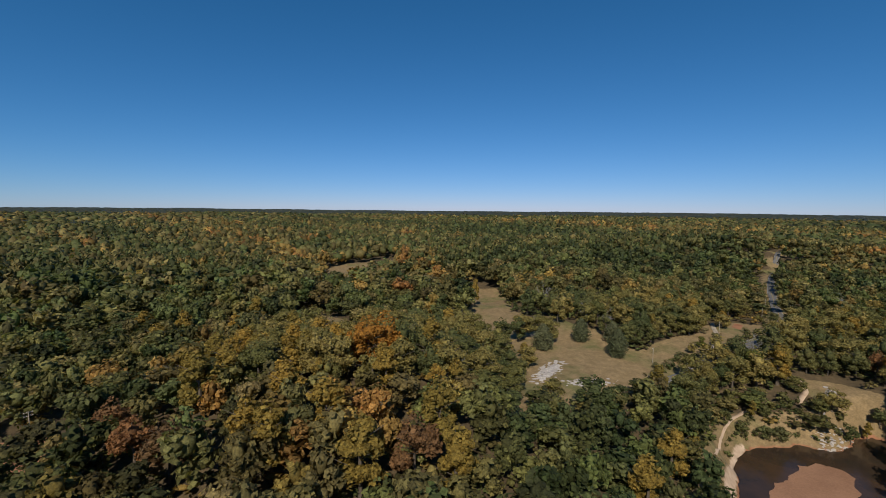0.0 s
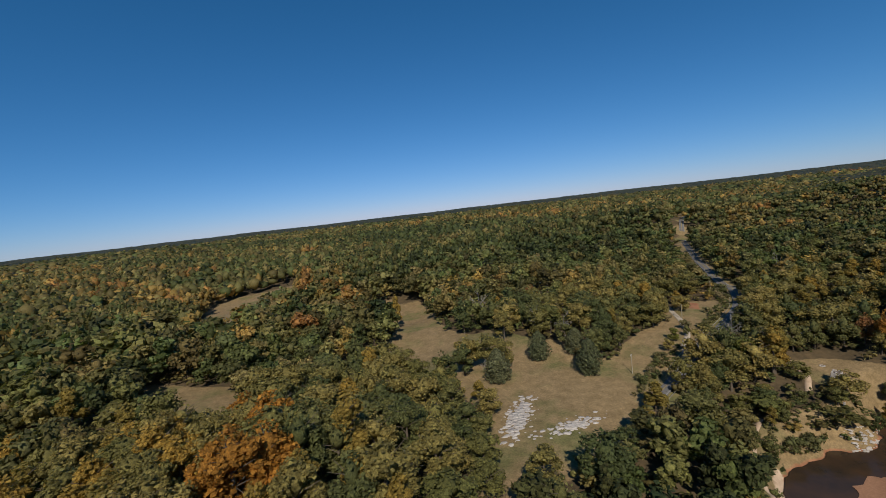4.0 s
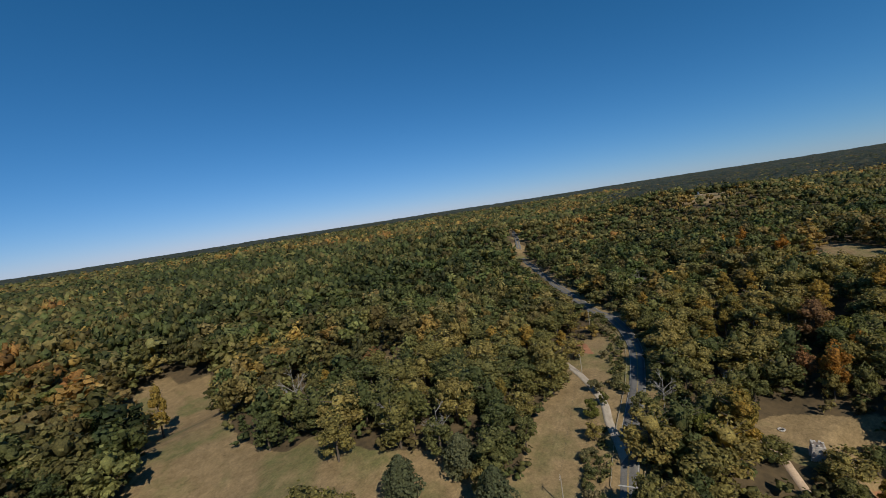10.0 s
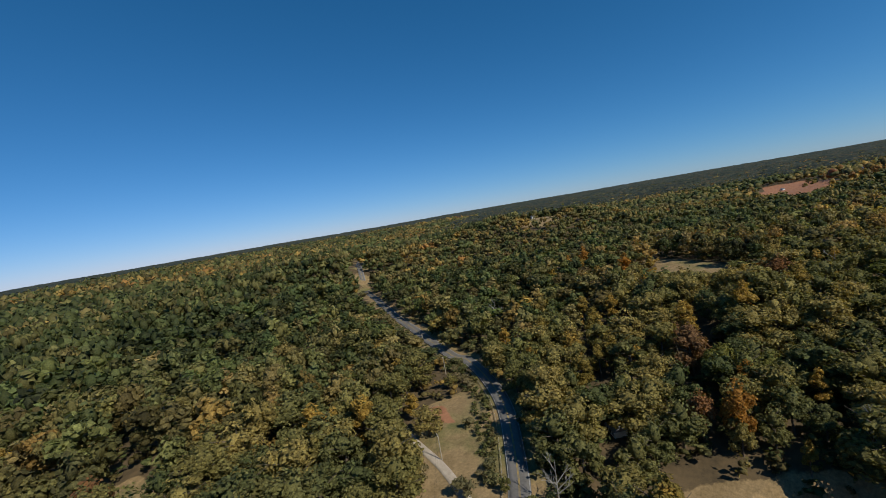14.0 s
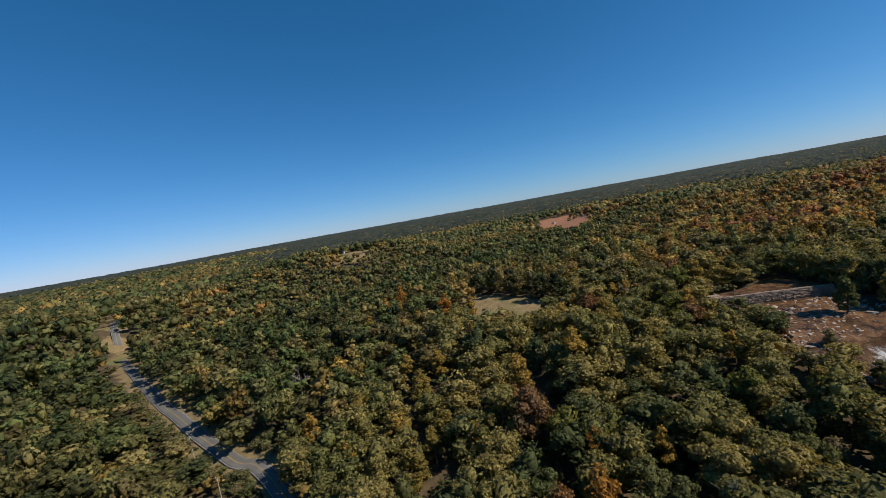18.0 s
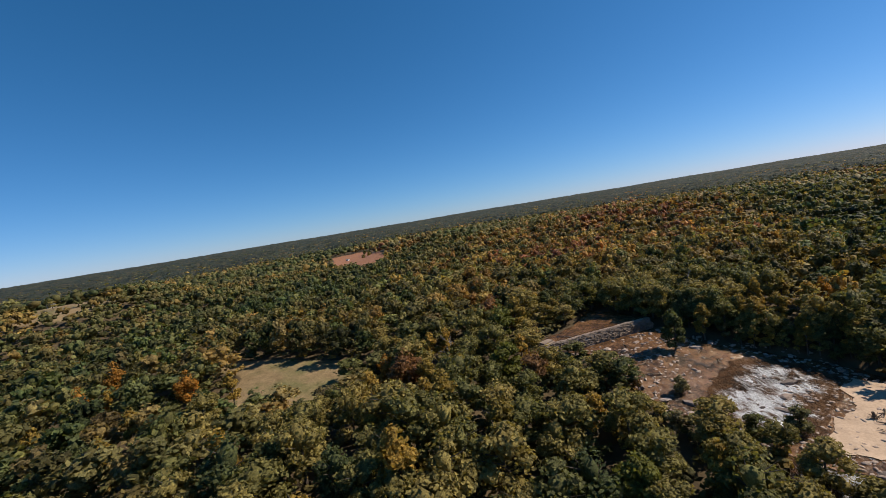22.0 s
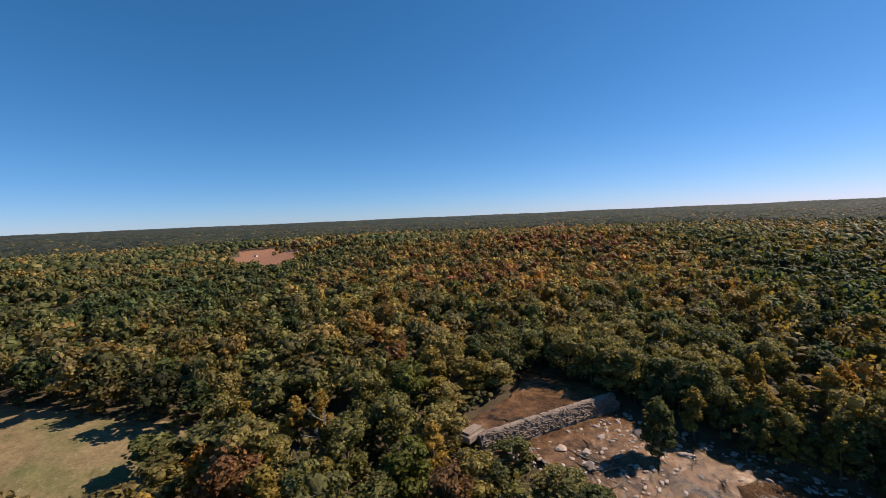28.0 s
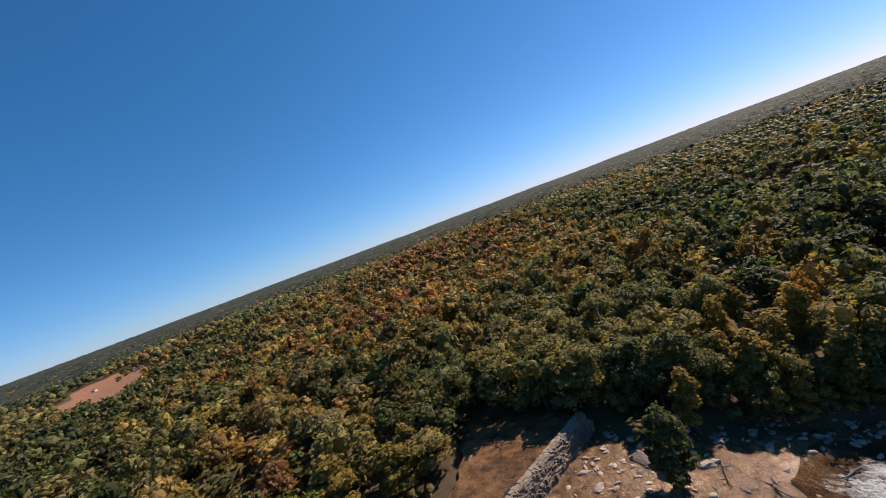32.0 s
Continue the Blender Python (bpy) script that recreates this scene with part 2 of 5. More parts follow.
def river_material():
    """Shallow muddy water over rock: brown runs, dark ledges and pale shoals under it."""
    m, n, l, b = material("river_water", 0.2)
    p = place(n)
    broad, fine = noise_tex(n, l, 0.07, 5, 0.65, p), noise_tex(n, l, 0.45, 6, 0.7, p)
    both = maths(n, l, "MULTIPLY_ADD", fine, 0.5, maths(n, l, "MULTIPLY", broad, 0.5))
    l.new(ramp(n, l, both, [(0.4, (0.03, 0.022, 0.016)), (0.48, (0.1, 0.052, 0.024)), (0.58, (0.19, 0.1, 0.046)), (0.66, (0.33, 0.24, 0.17))]), b.inputs["Base Color"])
    b.inputs["IOR"].default_value = 1.33
    b.inputs["Specular IOR Level"].default_value = 0.5
    bumped(n, l, b, fine, 0.8, 0.7)
    return m


M["brown_water"] = river_material()

# ---- building helpers ----


def mesh_of(name, verts, faces, mat, smooth=False, tint=None):
    """A mesh from arrays; faces all of one size."""
    verts, faces = np.asarray(verts, np.float32), np.asarray(faces, np.int32)
    k = faces.shape[1]
    me = bpy.data.meshes.new(name)
    me.vertices.add(len(verts))
    me.vertices.foreach_set("co", verts.ravel())
    me.loops.add(faces.size)
    me.loops.foreach_set("vertex_index", faces.ravel())
    me.polygons.add(len(faces))
    me.polygons.foreach_set("loop_start", np.arange(0, faces.size, k, dtype=np.int32))
    me.polygons.foreach_set("loop_total", np.full(len(faces), k, np.int32))
    if smooth:
        me.polygons.foreach_set("use_smooth", np.ones(len(faces), bool))
    me.update(calc_edges=True)
    if tint is not None:
        for key, values in tint.items():
            at = me.color_attributes.new(key, "FLOAT_COLOR", "POINT")
            at.data.foreach_set("color", np.c_[values, np.ones(len(values))].astype(np.float32).ravel())
    me.materials.append(mat)
    return me


def part(name, bm, mat, parent, label=""):
    """One bmesh as one mesh object under a thing or a part."""
    if isinstance(bm, bpy.types.Mesh):
        me = bm
    else:
        me = bpy.data.meshes.new(name)
        bm.to_mesh(me)
        bm.free()
        me.materials.append(mat)
    ob = new(name, me)
    ob.parent = parent
    if label:
        ob["label"] = label
    return ob


def smoothed(a, b, x):
    t = np.clip((x - a) / (b - a), 0, 1)
    return t * t * (3 - 2 * t)


def scaled(points):
    """Plan points as an array."""
    return np.array(points, float)


def inside(poly, x, y):
    """Signed distance to a polygon's edge, positive inside, at arrays x, y."""
    x, y = np.asarray(x, float), np.asarray(y, float)
    close = (x > poly[:, 0].min() - 50) & (x < poly[:, 0].max() + 50) & (y > poly[:, 1].min() - 50) & (y < poly[:, 1].max() + 50)
    if not close.all():
        far = np.full(x.shape, -50.0)
        if close.any():
            far[close] = inside(poly, x[close], y[close])
        return far
    near, odd = np.full(x.shape, 1e9), np.zeros(x.shape, bool)
    for (ax, ay), (bx, by) in zip(poly, np.roll(poly, -1, 0)):
        dx, dy = bx - ax, by - ay
        t = np.clip(((x - ax) * dx + (y - ay) * dy) / (dx * dx + dy * dy + 1e-9), 0, 1)
        near = np.minimum(near, np.hypot(x - ax - t * dx, y - ay - t * dy))
        cross = ((ay > y) != (by > y)) & (x < (bx - ax) * (y - ay) / (by - ay + 1e-12) + ax)
        odd ^= cross
    return np.where(odd, near, -near)


def off_line(line, x, y):
    """Distance to an open line at arrays x, y."""
    x, y = np.asarray(x, float), np.asarray(y, float)
    near = np.full(x.shape, 1e9)
    for (ax, ay), (bx, by) in zip(line, line[1:]):
        dx, dy = bx - ax, by - ay
        t = np.clip(((x - ax) * dx + (y - ay) * dy) / (dx * dx + dy * dy + 1e-9), 0, 1)
        near = np.minimum(near, np.hypot(x - ax - t * dx, y - ay - t * dy))
    return near


def curve_through(points, step=2.0):
    """A smooth line through plan points, evenly stepped."""
    p = np.asarray(points, float)
    p = np.vstack([2 * p[0] - p[1], p, 2 * p[-1] - p[-2]])
    out = []
    for a, b, c, d in zip(p, p[1:], p[2:], p[3:]):
        for t in np.linspace(0, 1, max(2, int(np.linalg.norm(c - b) / step)), endpoint=False):
            out.append(0.5 * (2 * b + (c - a) * t + (2 * a - 5 * b + 4 * c - d) * t * t + (3 * b - a - 3 * c + d) * t**3))
    return np.array(out + [p[-2]])


def outline(points):
    """A smooth closed outline through plan points, in metres."""
    p = scaled(points)
    q = np.vstack([p[-1:], p, p[:2]])
    out = []
    for a, b, c, d in zip(q, q[1:], q[2:], q[3:]):
        for t in np.linspace(0, 1, max(2, int(np.linalg.norm(c - b) / 4)), endpoint=False):
            out.append(0.5 * (2 * b + (c - a) * t + (2 * a - 5 * b + 4 * c - d) * t * t + (3 * b - a - 3 * c + d) * t**3))
    return np.array(out)


def ragged(poly, size):
    """An outline with an uneven, worn edge."""
    q = []
    for a, b in zip(poly, np.roll(poly, -1, 0)):
        for t in (0.0, 0.5):
            p = a + (b - a) * t
            q.append(p + size * np.array([noise.noise((p[0] * 0.23, p[1] * 0.23, k * 9.0)) + 0.6 * noise.noise((p[0] * 0.7, p[1] * 0.7, k * 5.0)) for k in (1, 2)]))
    return np.array(q)


# ---- the plan ----
ROAD = curve_through([(88, 200), (115, 216), (142, 231), (161, 240), (177, 248), (208, 267), (229, 286), (248, 309), (251, 319), (270, 349), (297, 387), (318, 417), (386, 506), (438, 570), (500, 640), (600, 745), (760, 900)], 3)
DRIVE = curve_through([(128, 223), (136, 231), (145, 241), (153, 248), (159, 256), (168, 270), (176, 287), (182, 298)])
TRAIL = curve_through([(178, 210), (176, 204), (172, 197), (166, 192), (160, 187)], 1.5)
TRAIL_TWO = curve_through([(130, 184), (115, 174), (103, 162), (94, 150), (86, 140)], 1.5)
MEADOW = outline([(178, 288), (144, 266), (123, 255), (103, 242), (89, 247), (85, 252), (83, 270), (65, 292), (62, 324), (46, 322), (36, 347), (32, 368), (32, 395), (48, 508), (23, 547), (3, 557), (-10, 542), (-8, 470), (0, 410), (-8, 353), (-25, 356), (-38, 364), (-20, 311), (-6, 264), (8, 253), (22, 230), (23, 214), (17, 195), (10, 183), (2, 143), (1, 129), (23, 165), (58, 176), (77, 191), (99, 215), (122, 228), (150, 242), (168, 262)])
SMALL_MEADOW = outline([(-161, 328), (-146, 322), (-128, 310), (-110, 306), (-103, 294), (-69, 213), (-97, 233), (-123, 257)])
FAR_MEADOW = outline([(-209, 530), (-256, 776), (-242, 825), (-194, 851), (-135, 862), (-104, 650), (-134, 481), (-146, 423)])
LAWN = outline([(181, 208), (190, 205), (197, 198), (201, 187), (202, 181), (195, 179), (182, 182), (174, 186), (172, 198), (176, 205)])
POOL = outline([(104, 152), (118, 164), (130, 167), (150, 168), (157, 162), (170, 168), (184, 176), (198, 172), (190, 162), (172, 150), (160, 138), (146, 122), (128, 104), (108, 92), (84, 90), (74, 104), (80, 116), (92, 132)])
BAR = outline([(84, 112), (96, 124), (112, 138), (134, 151), (146, 152), (150, 146), (142, 134), (128, 118), (112, 108), (94, 104)])
BANK = outline([(72, 108), (84, 130), (98, 148), (112, 164), (118, 166), (106, 152), (92, 134), (80, 116), (74, 104)])
POOL_BANK = scaled([(62, 84), (66, 112), (86, 144), (104, 164), (120, 172), (150, 174), (158, 170), (176, 176), (198, 177), (201, 168), (176, 138), (136, 92), (100, 82)])
SCRUB = scaled([(86, 206), (100, 222), (122, 236), (140, 240), (132, 230), (112, 220), (96, 208)])
RIVER = outline([(352, 78), (338, 72), (324, 70), (313, 73), (302, 69), (289, 61), (279, 54), (268, 46), (256, 44), (244, 50), (236, 64), (232, 80), (238, 96), (250, 100), (262, 104), (276, 108), (290, 109), (304, 106), (314, 108), (320, 116), (330, 114), (334, 98), (342, 88)])
SAND = outline([(262, 52), (255, 47), (245, 53), (238, 66), (236, 80), (242, 90), (249, 86), (252, 76), (254, 66), (260, 60)])
LOW_MEADOW = outline([(348, 206), (357, 192), (380, 188), (389, 201), (402, 216), (418, 232), (434, 246), (424, 246), (400, 232), (372, 236), (356, 226)])
RED_FIELD = scaled([(1110, 167), (1312, 127), (1309, 44), (924, 67), (799, 112), (885, 140)])
EAST_FIELD = scaled([(690, 428), (700, 470), (760, 505), (850, 520), (850, 462), (750, 418)])
VERGE = scaled([(150, 243), (160, 253), (172, 268), (186, 286), (196, 296), (206, 292), (222, 284), (206, 268), (184, 254), (166, 244)])
CLEARING = scaled([(107, 364), (113, 361), (113, 347), (105, 356)])
DIRT = scaled([(200, 298), (203, 293), (192, 280), (190, 287)])
WEST_BANK = scaled([(-185, 70), (-160, 78), (-150, 92), (-162, 112), (-190, 104)])
RIVER, SAND, BAR, POOL = ragged(RIVER, 2.4), ragged(SAND, 2.0), ragged(BAR, 2.0), ragged(POOL, 2.0)
POOL_LEVEL = -47.5
DAM_EAST = 320.0
# heights of the land, bent to fit the camera's view: east, north, height
SPOTS = np.array([
    (176, 189, -34), (182, 201, -32), (125, 182, -39), (148, 163, -47), (35, 221, -26), (68, 254, -25), (102, 228, -28), (150, 251, -24), (168, 276, -20), (196, 289, -20.5),
    (173, 245, -19), (231, 288, -18.5), (431, 560, -18), (67, 367, -28), (8, 483, -46), (128, 374, -10), (94, 291, -16), (-232, 740, -52), (-102, 679, -28), (-157, 257, -20),
    (-61, 145, -3), (234, 189, -22), (238, 155, -26), (291, 184, -2), (392, 219, -2), (347, 215, -8), (331, 243, -5), (318, 85, -3), (335, 82, -1), (309, 72, -5),
    (267, 84, -11.5), (251, 67, -13), (272, 105, -12), (225, 110, -26), (394, 105, -2), (294, 41, 3), (344, 74, 0), (337, 60, 6), (447, 625, 10), (1113, 138, -12),
    (1031, -3, 12), (862, 239, -9), (549, 1716, 22), (313, 317, -16), (70, 110, -36), (0, -60, -8), (200, -60, 0), (700, -300, 10), (-20, 320, -34), (780, 478, 24)])


def river_level(x, y):
    """The river falls through the rapids from the dam; above the dam it stands level."""
    x = np.asarray(x, float)
    return np.where(x > DAM_EAST, 0.6, -13.0 + 10.4 * smoothed(248, 316, x))


def ground(x, y):
    """The land, shaped to fit the camera's view: rolling woods, a deep pool by the old furnace, the upper river, far
    ridges.
    """
    x, y = np.asarray(x, float), np.asarray(y, float)
    top, under = np.zeros(x.shape), np.zeros(x.shape)
    for a, b, c in SPOTS:
        w = ((x - a) ** 2 + (y - b) ** 2 + 900.0) ** -1.7
        top, under = top + w * c, under + w
    h = top / under
    far = np.hypot(x - 150, y - 150)
    out = smoothed(900, 2400, far)
    h = h * (1 - out) + (8 + 28 * smoothed(2300, 5000, far)) * out
    hills = 5 * np.sin(x / 410 + 1.3) * np.sin(y / 530 + 0.4) + 4 * np.sin(x / 173 + y / 261) + 4 * np.sin(x / 900 - y / 700)
    h = h + 0.5 * hills * smoothed(500, 1500, far)
    h = h + 0.35 * np.sin(x / 9 + 0.7 * np.sin(y / 13)) * np.sin(y / 11)
    for poly, level, bank in ((POOL, POOL_LEVEL - 0.9, 12), (RIVER, None, 9)):
        box = (x > poly[:, 0].min() - 30) & (x < poly[:, 0].max() + 30) & (y > poly[:, 1].min() - 30) & (y < poly[:, 1].max() + 30)
        if box.any():
            d = inside(poly, x[box], y[box])
            w = smoothed(-bank, 1.5, d)
            h = h.copy()
            h[box] = h[box] * (1 - w) + (river_level(x[box], y[box]) - 0.8 if level is None else level) * w
    return h


def height(x, y):
    return float(ground(np.array([x]), np.array([y]))[0])


def nearest(poly, x, y):
    """The point of a polygon's edge nearest to x, y."""
    a, b = poly, np.roll(poly, -1, 0)
    d = b - a
    t = np.clip(((x - a[:, 0]) * d[:, 0] + (y - a[:, 1]) * d[:, 1]) / ((d**2).sum(1) + 1e-9), 0, 1)
    q = a + d * t[:, None]
    return q[np.argmin(np.hypot(q[:, 0] - x, q[:, 1] - y))]


def sheet(name, poly, level, mat, step=3.0, lift=None, kind="structure", label="", wobble=0.0):
    """A sheet over a polygon of the plan: flat at a level, or draped over the ground with a lift."""
    lo, hi = poly.min(0), poly.max(0)
    xs, ys = np.arange(lo[0] - step, hi[0] + step, step), np.arange(lo[1] - step, hi[1] + step, step)
    gx, gy = np.meshgrid(xs, ys, indexing="ij")
    d = inside(poly, gx, gy)
    keep = d > -step * 0.95
    for i, j in zip(*np.nonzero(keep & (d < 0.35 * step))):
        gx[i, j], gy[i, j] = nearest(poly, gx[i, j], gy[i, j])
    z = (level(gx, gy) if callable(level) else np.full(gx.shape, level)) if lift is None else ground(gx.ravel(), gy.ravel()).reshape(gx.shape) + lift
    if wobble:
        z = z + wobble * np.sin(gx * 0.9 + np.sin(gy)) * np.sin(gy * 1.1)
    cell = keep[:-1, :-1] & keep[1:, :-1] & keep[1:, 1:] & keep[:-1, 1:]
    i, j = np.nonzero(cell)
    w = gx.shape[1]
    faces = np.stack([i * w + j, (i + 1) * w + j, (i + 1) * w + j + 1, i * w + j + 1], 1)
    inner = np.clip(d / 7, 0, 1).ravel()
    ob = new(name, mesh_of(name, np.stack([gx, gy, z], -1).reshape(-1, 3), faces, mat, True, {"inner": np.stack([inner] * 3, 1)}))
    return tagged(ob, label, "", "", kind)


def ribbon(name, line, offsets, lift, mat, parent=None, label="", skirt=0.0):
    """A strip along a line, between sideways offsets, draped over the ground."""
    way = np.gradient(line, axis=0)
    way /= np.linalg.norm(way, axis=1)[:, None]
    side = np.stack([way[:, 1], -way[:, 0]], 1)
    base = ground(line[:, 0], line[:, 1])
    rows = []
    for k, o in enumerate(offsets):
        p = line + side * o
        rows.append(np.c_[p, base + lift])
    if skirt:
        rows = [rows[0] - (0, 0, skirt)] + rows + [rows[-1] - (0, 0, skirt)]
    v = np.stack(rows, 1)
    n, k = v.shape[:2]
    i, j = np.meshgrid(np.arange(n - 1), np.arange(k - 1), indexing="ij")
    q = np.stack([i * k + j, i * k + j + 1, (i + 1) * k + j + 1, (i + 1) * k + j], -1).reshape(-1, 4)
    ob = new(name, mesh_of(name, v.reshape(-1, 3), q, mat))
    ob.parent = parent
    if label:
        ob["label"] = label
    return ob


# ---- ground ----
def graded(lo, hi, step, reach):
    """Grid lines: even between lo and hi, then ever wider out to the reach."""
    mid = list(np.arange(lo, hi + step, step))
    a, s = [lo], step
    while a[-1] > -reach:
        s *= 1.18
        a.append(a[-1] - s)
    b, s = [mid[-1]], step
    while b[-1] < reach:
        s *= 1.18
        b.append(b[-1] + s)
    return np.array(a[:0:-1] + mid + b[1:])


def make_ground():
    xs, ys = graded(-120, 470, 2.3, 5600), graded(20, 420, 2.3, 5600)
    gx, gy = np.meshgrid(xs, ys, indexing="ij")
    x, y = gx.ravel(), gy.ravel()
    z = ground(x, y)
    cover = np.zeros((len(x), 3))

    def lay(k, d, soft=3.0):
        cover[:, k] = np.maximum(cover[:, k], smoothed(-soft, soft, d))

    for poly in (MEADOW, SMALL_MEADOW, FAR_MEADOW, LAWN, LOW_MEADOW, EAST_FIELD, CLEARING, VERGE):
        lay(0, inside(poly, x, y) + (1 if poly is LAWN else 5))
    lay(0, 9 - off_line(ROAD, x, y))
    lay(1, inside(RED_FIELD, x, y))
    lay(1, inside(DIRT, x, y))
    lay(1, inside(WEST_BANK, x, y))
    lay(1, inside(POOL, x, y) + 1)
    for poly in (BAR, BANK, SAND):
        lay(2, inside(poly, x, y))
    lay(2, inside(RIVER, x, y) - 1)
    lay(0, inside(POOL_BANK, x, y) + 9)
    for ex, ey, turn, long, wide in ((32, 208, 57, 19, 5), (50, 194, 12, 15, 4)):
        u = (x - ex) * math.cos(radians(turn)) + (y - ey) * math.sin(radians(turn))
        v = (y - ey) * math.cos(radians(turn)) - (x - ex) * math.sin(radians(turn))
        cover[:, 2] = np.maximum(cover[:, 2], 0.5 * np.exp(-((u / long) ** 2 + (v / wide) ** 2)))
    cover[:, 2] = np.maximum(cover[:, 2], 0.34 * smoothed(-3, 3, inside(LOW_MEADOW, x, y)))
    w = len(ys)
    i, j = np.meshgrid(np.arange(len(xs) - 1), np.arange(w - 1), indexing="ij")
    q = np.stack([i * w + j, (i + 1) * w + j, (i + 1) * w + j + 1, i * w + j + 1], -1).reshape(-1, 4)
    ob = new("ground", mesh_of("ground", np.c_[x, y, z], q, M["ground"], True, {"cover": cover}))
    tagged(ob, "rolling ground with dry grass meadows, leaf litter and bare soil", "", "", "structure")


make_ground()

road = ribbon("road", ROAD, (-3.3, -1.65, 0, 1.65, 3.3), 0.3, M["asphalt"], None, "grey two-lane asphalt road in tree shade", 0.6)
tagged(road, kind="structure")
ribbon("edge_line", ROAD, (-3.06, -2.92), 0.32, M["white_line"], road)
ribbon("edge_line", ROAD, (2.92, 3.06), 0.32, M["white_line"], road)
ribbon("centre_line", ROAD, (-0.22, -0.08), 0.32, M["yellow_line"], road)
ribbon("centre_line", ROAD, (0.08, 0.22), 0.32, M["yellow_line"], road)
drive = tagged(ribbon("gravel_drive", DRIVE, (-1.6, -0.6, 0.6, 1.6), 0.15, M["gravel"], None, "pale gravel drive curving off the road", 0.3), kind="structure")
trail = tagged(ribbon("footpath", TRAIL, (-1.3, 0, 1.3), 0.12, M["sand"], None, "pale trodden footpath across the lawn", 0.3), kind="structure")
trail_two = tagged(ribbon("footpath", TRAIL_TWO, (-1.0, 0, 1.0), 0.12, M["sand"], None, "narrow sandy footpath down to the pool", 0.3), kind="structure")

sheet("pool_water", POOL, POOL_LEVEL, M["pool_water"], 2.5, label="dark brown still water of the river pool")
sheet("river_water", RIVER, river_level, M["brown_water"], 1.5, label="shallow muddy brown river water over rock", wobble=0.08)
sheet("sand_bar", BAR, POOL_LEVEL + 0.15, M["wet_sand"], 1.5, label="smooth reddish sand bar in the pool")

# ---- trees ----
LEAF = np.random.default_rng(5)


def icosphere(sub):
    bm = bmesh.new()
    bmesh.ops.create_icosphere(bm, subdivisions=sub, radius=1)
    v = np.array([p.co for p in bm.verts])
    f = np.array([[p.index for p in q.verts] for q in bm.faces])
    bm.free()
    return v, f


ICO = {k: icosphere(k) for k in (1, 2)}


def cards(rng, centres, normals, size):
    """Small leaf sprays: irregular four-sided blades, facing outwards more or less."""
    n = len(centres)
    face = normals + rng.normal(0, 0.55, (n, 3))
    face /= np.linalg.norm(face, axis=1)[:, None]
    a = np.cross(face, rng.normal(0, 1, (n, 3)))
    a /= np.linalg.norm(a, axis=1)[:, None]
    b = np.cross(face, a)
    s = size * rng.uniform(0.6, 1.4, (n, 1))
    k = rng.uniform(0.45, 1.0, (n, 4, 1))
    v = np.stack([centres + a * s * k[:, 0], centres + b * s * k[:, 1] * 0.8, centres - a * s * k[:, 2], centres - b * s * k[:, 3] * 0.8], 1)
    v[:, 1] -= face * s * 0.25
    q = np.arange(4 * n).reshape(n, 4)
    tris = np.concatenate([q[:, [0, 1, 2]], q[:, [0, 2, 3]]])
    return v.reshape(-1, 3), tris


def crown(rng, high, wide, lobes, blades, size, core=2, low=0.28, taper=0.0, heart=0.66):
    """A crown of leaves: rounded limbs of foliage, each with a dense heart and loose sprays outside."""
    mid, half = high * (1 + low) / 2, high * (1 - low) / 2
    vs, fs, at = [], [], 0
    spots = []
    for k in range(lobes):
        if lobes == 1:
            c, r = np.array([0, 0, mid]), np.array([wide, wide, half])
        else:
            th, up = k * 2.4 + rng.uniform(-0.4, 0.4), rng.uniform(-0.75, 0.85)
            narrow = 1 - taper * (up + 1) / 2
            out = wide * 0.58 * math.sqrt(max(0.05, 1 - up * up * 0.8)) * narrow
            r = wide * (1.9 / math.sqrt(lobes + 3)) * rng.uniform(0.55, 0.95) * (1 - 0.6 * taper * (up + 1) / 2) * np.array([1, 1, 0.85])
            c = np.array([out * math.cos(th), out * math.sin(th), mid + up * half * 0.75])
        spots.append((c, r))
    if lobes > 1:
        spots.append((np.array([0, 0, mid + half * 0.35]), np.array([wide * 0.5, wide * 0.5, half * 0.65]) * (1 - taper * 0.45)))
    iv, jf = ICO[core]
    per = max(4, blades // len(spots))
    for c, r in spots:
        v = iv * r * heart * rng.uniform(0.6, 1.2, (len(iv), 1)) + c
        vs.append(v), fs.append(jf + at)
        at += len(v)
        d = rng.normal(0, 1, (per * 2, 3))
        d[:, 2] = d[:, 2] + 0.35
        d /= np.linalg.norm(d, axis=1)[:, None]
        p = c + d * r * rng.uniform(0.72, 1.1, (len(d), 1))
        free = np.ones(len(d), bool)
        for c2, r2 in spots:
            if c2 is not c:
                free &= (((p - c2) / r2) ** 2).sum(1) > 0.6
        p, d = p[free][:per], d[free][:per]
        if len(p):
            v, f = cards(rng, p, d, size)
            vs.append(v), fs.append(f + at)
            at += len(v)
    return np.concatenate(vs), np.concatenate(fs)


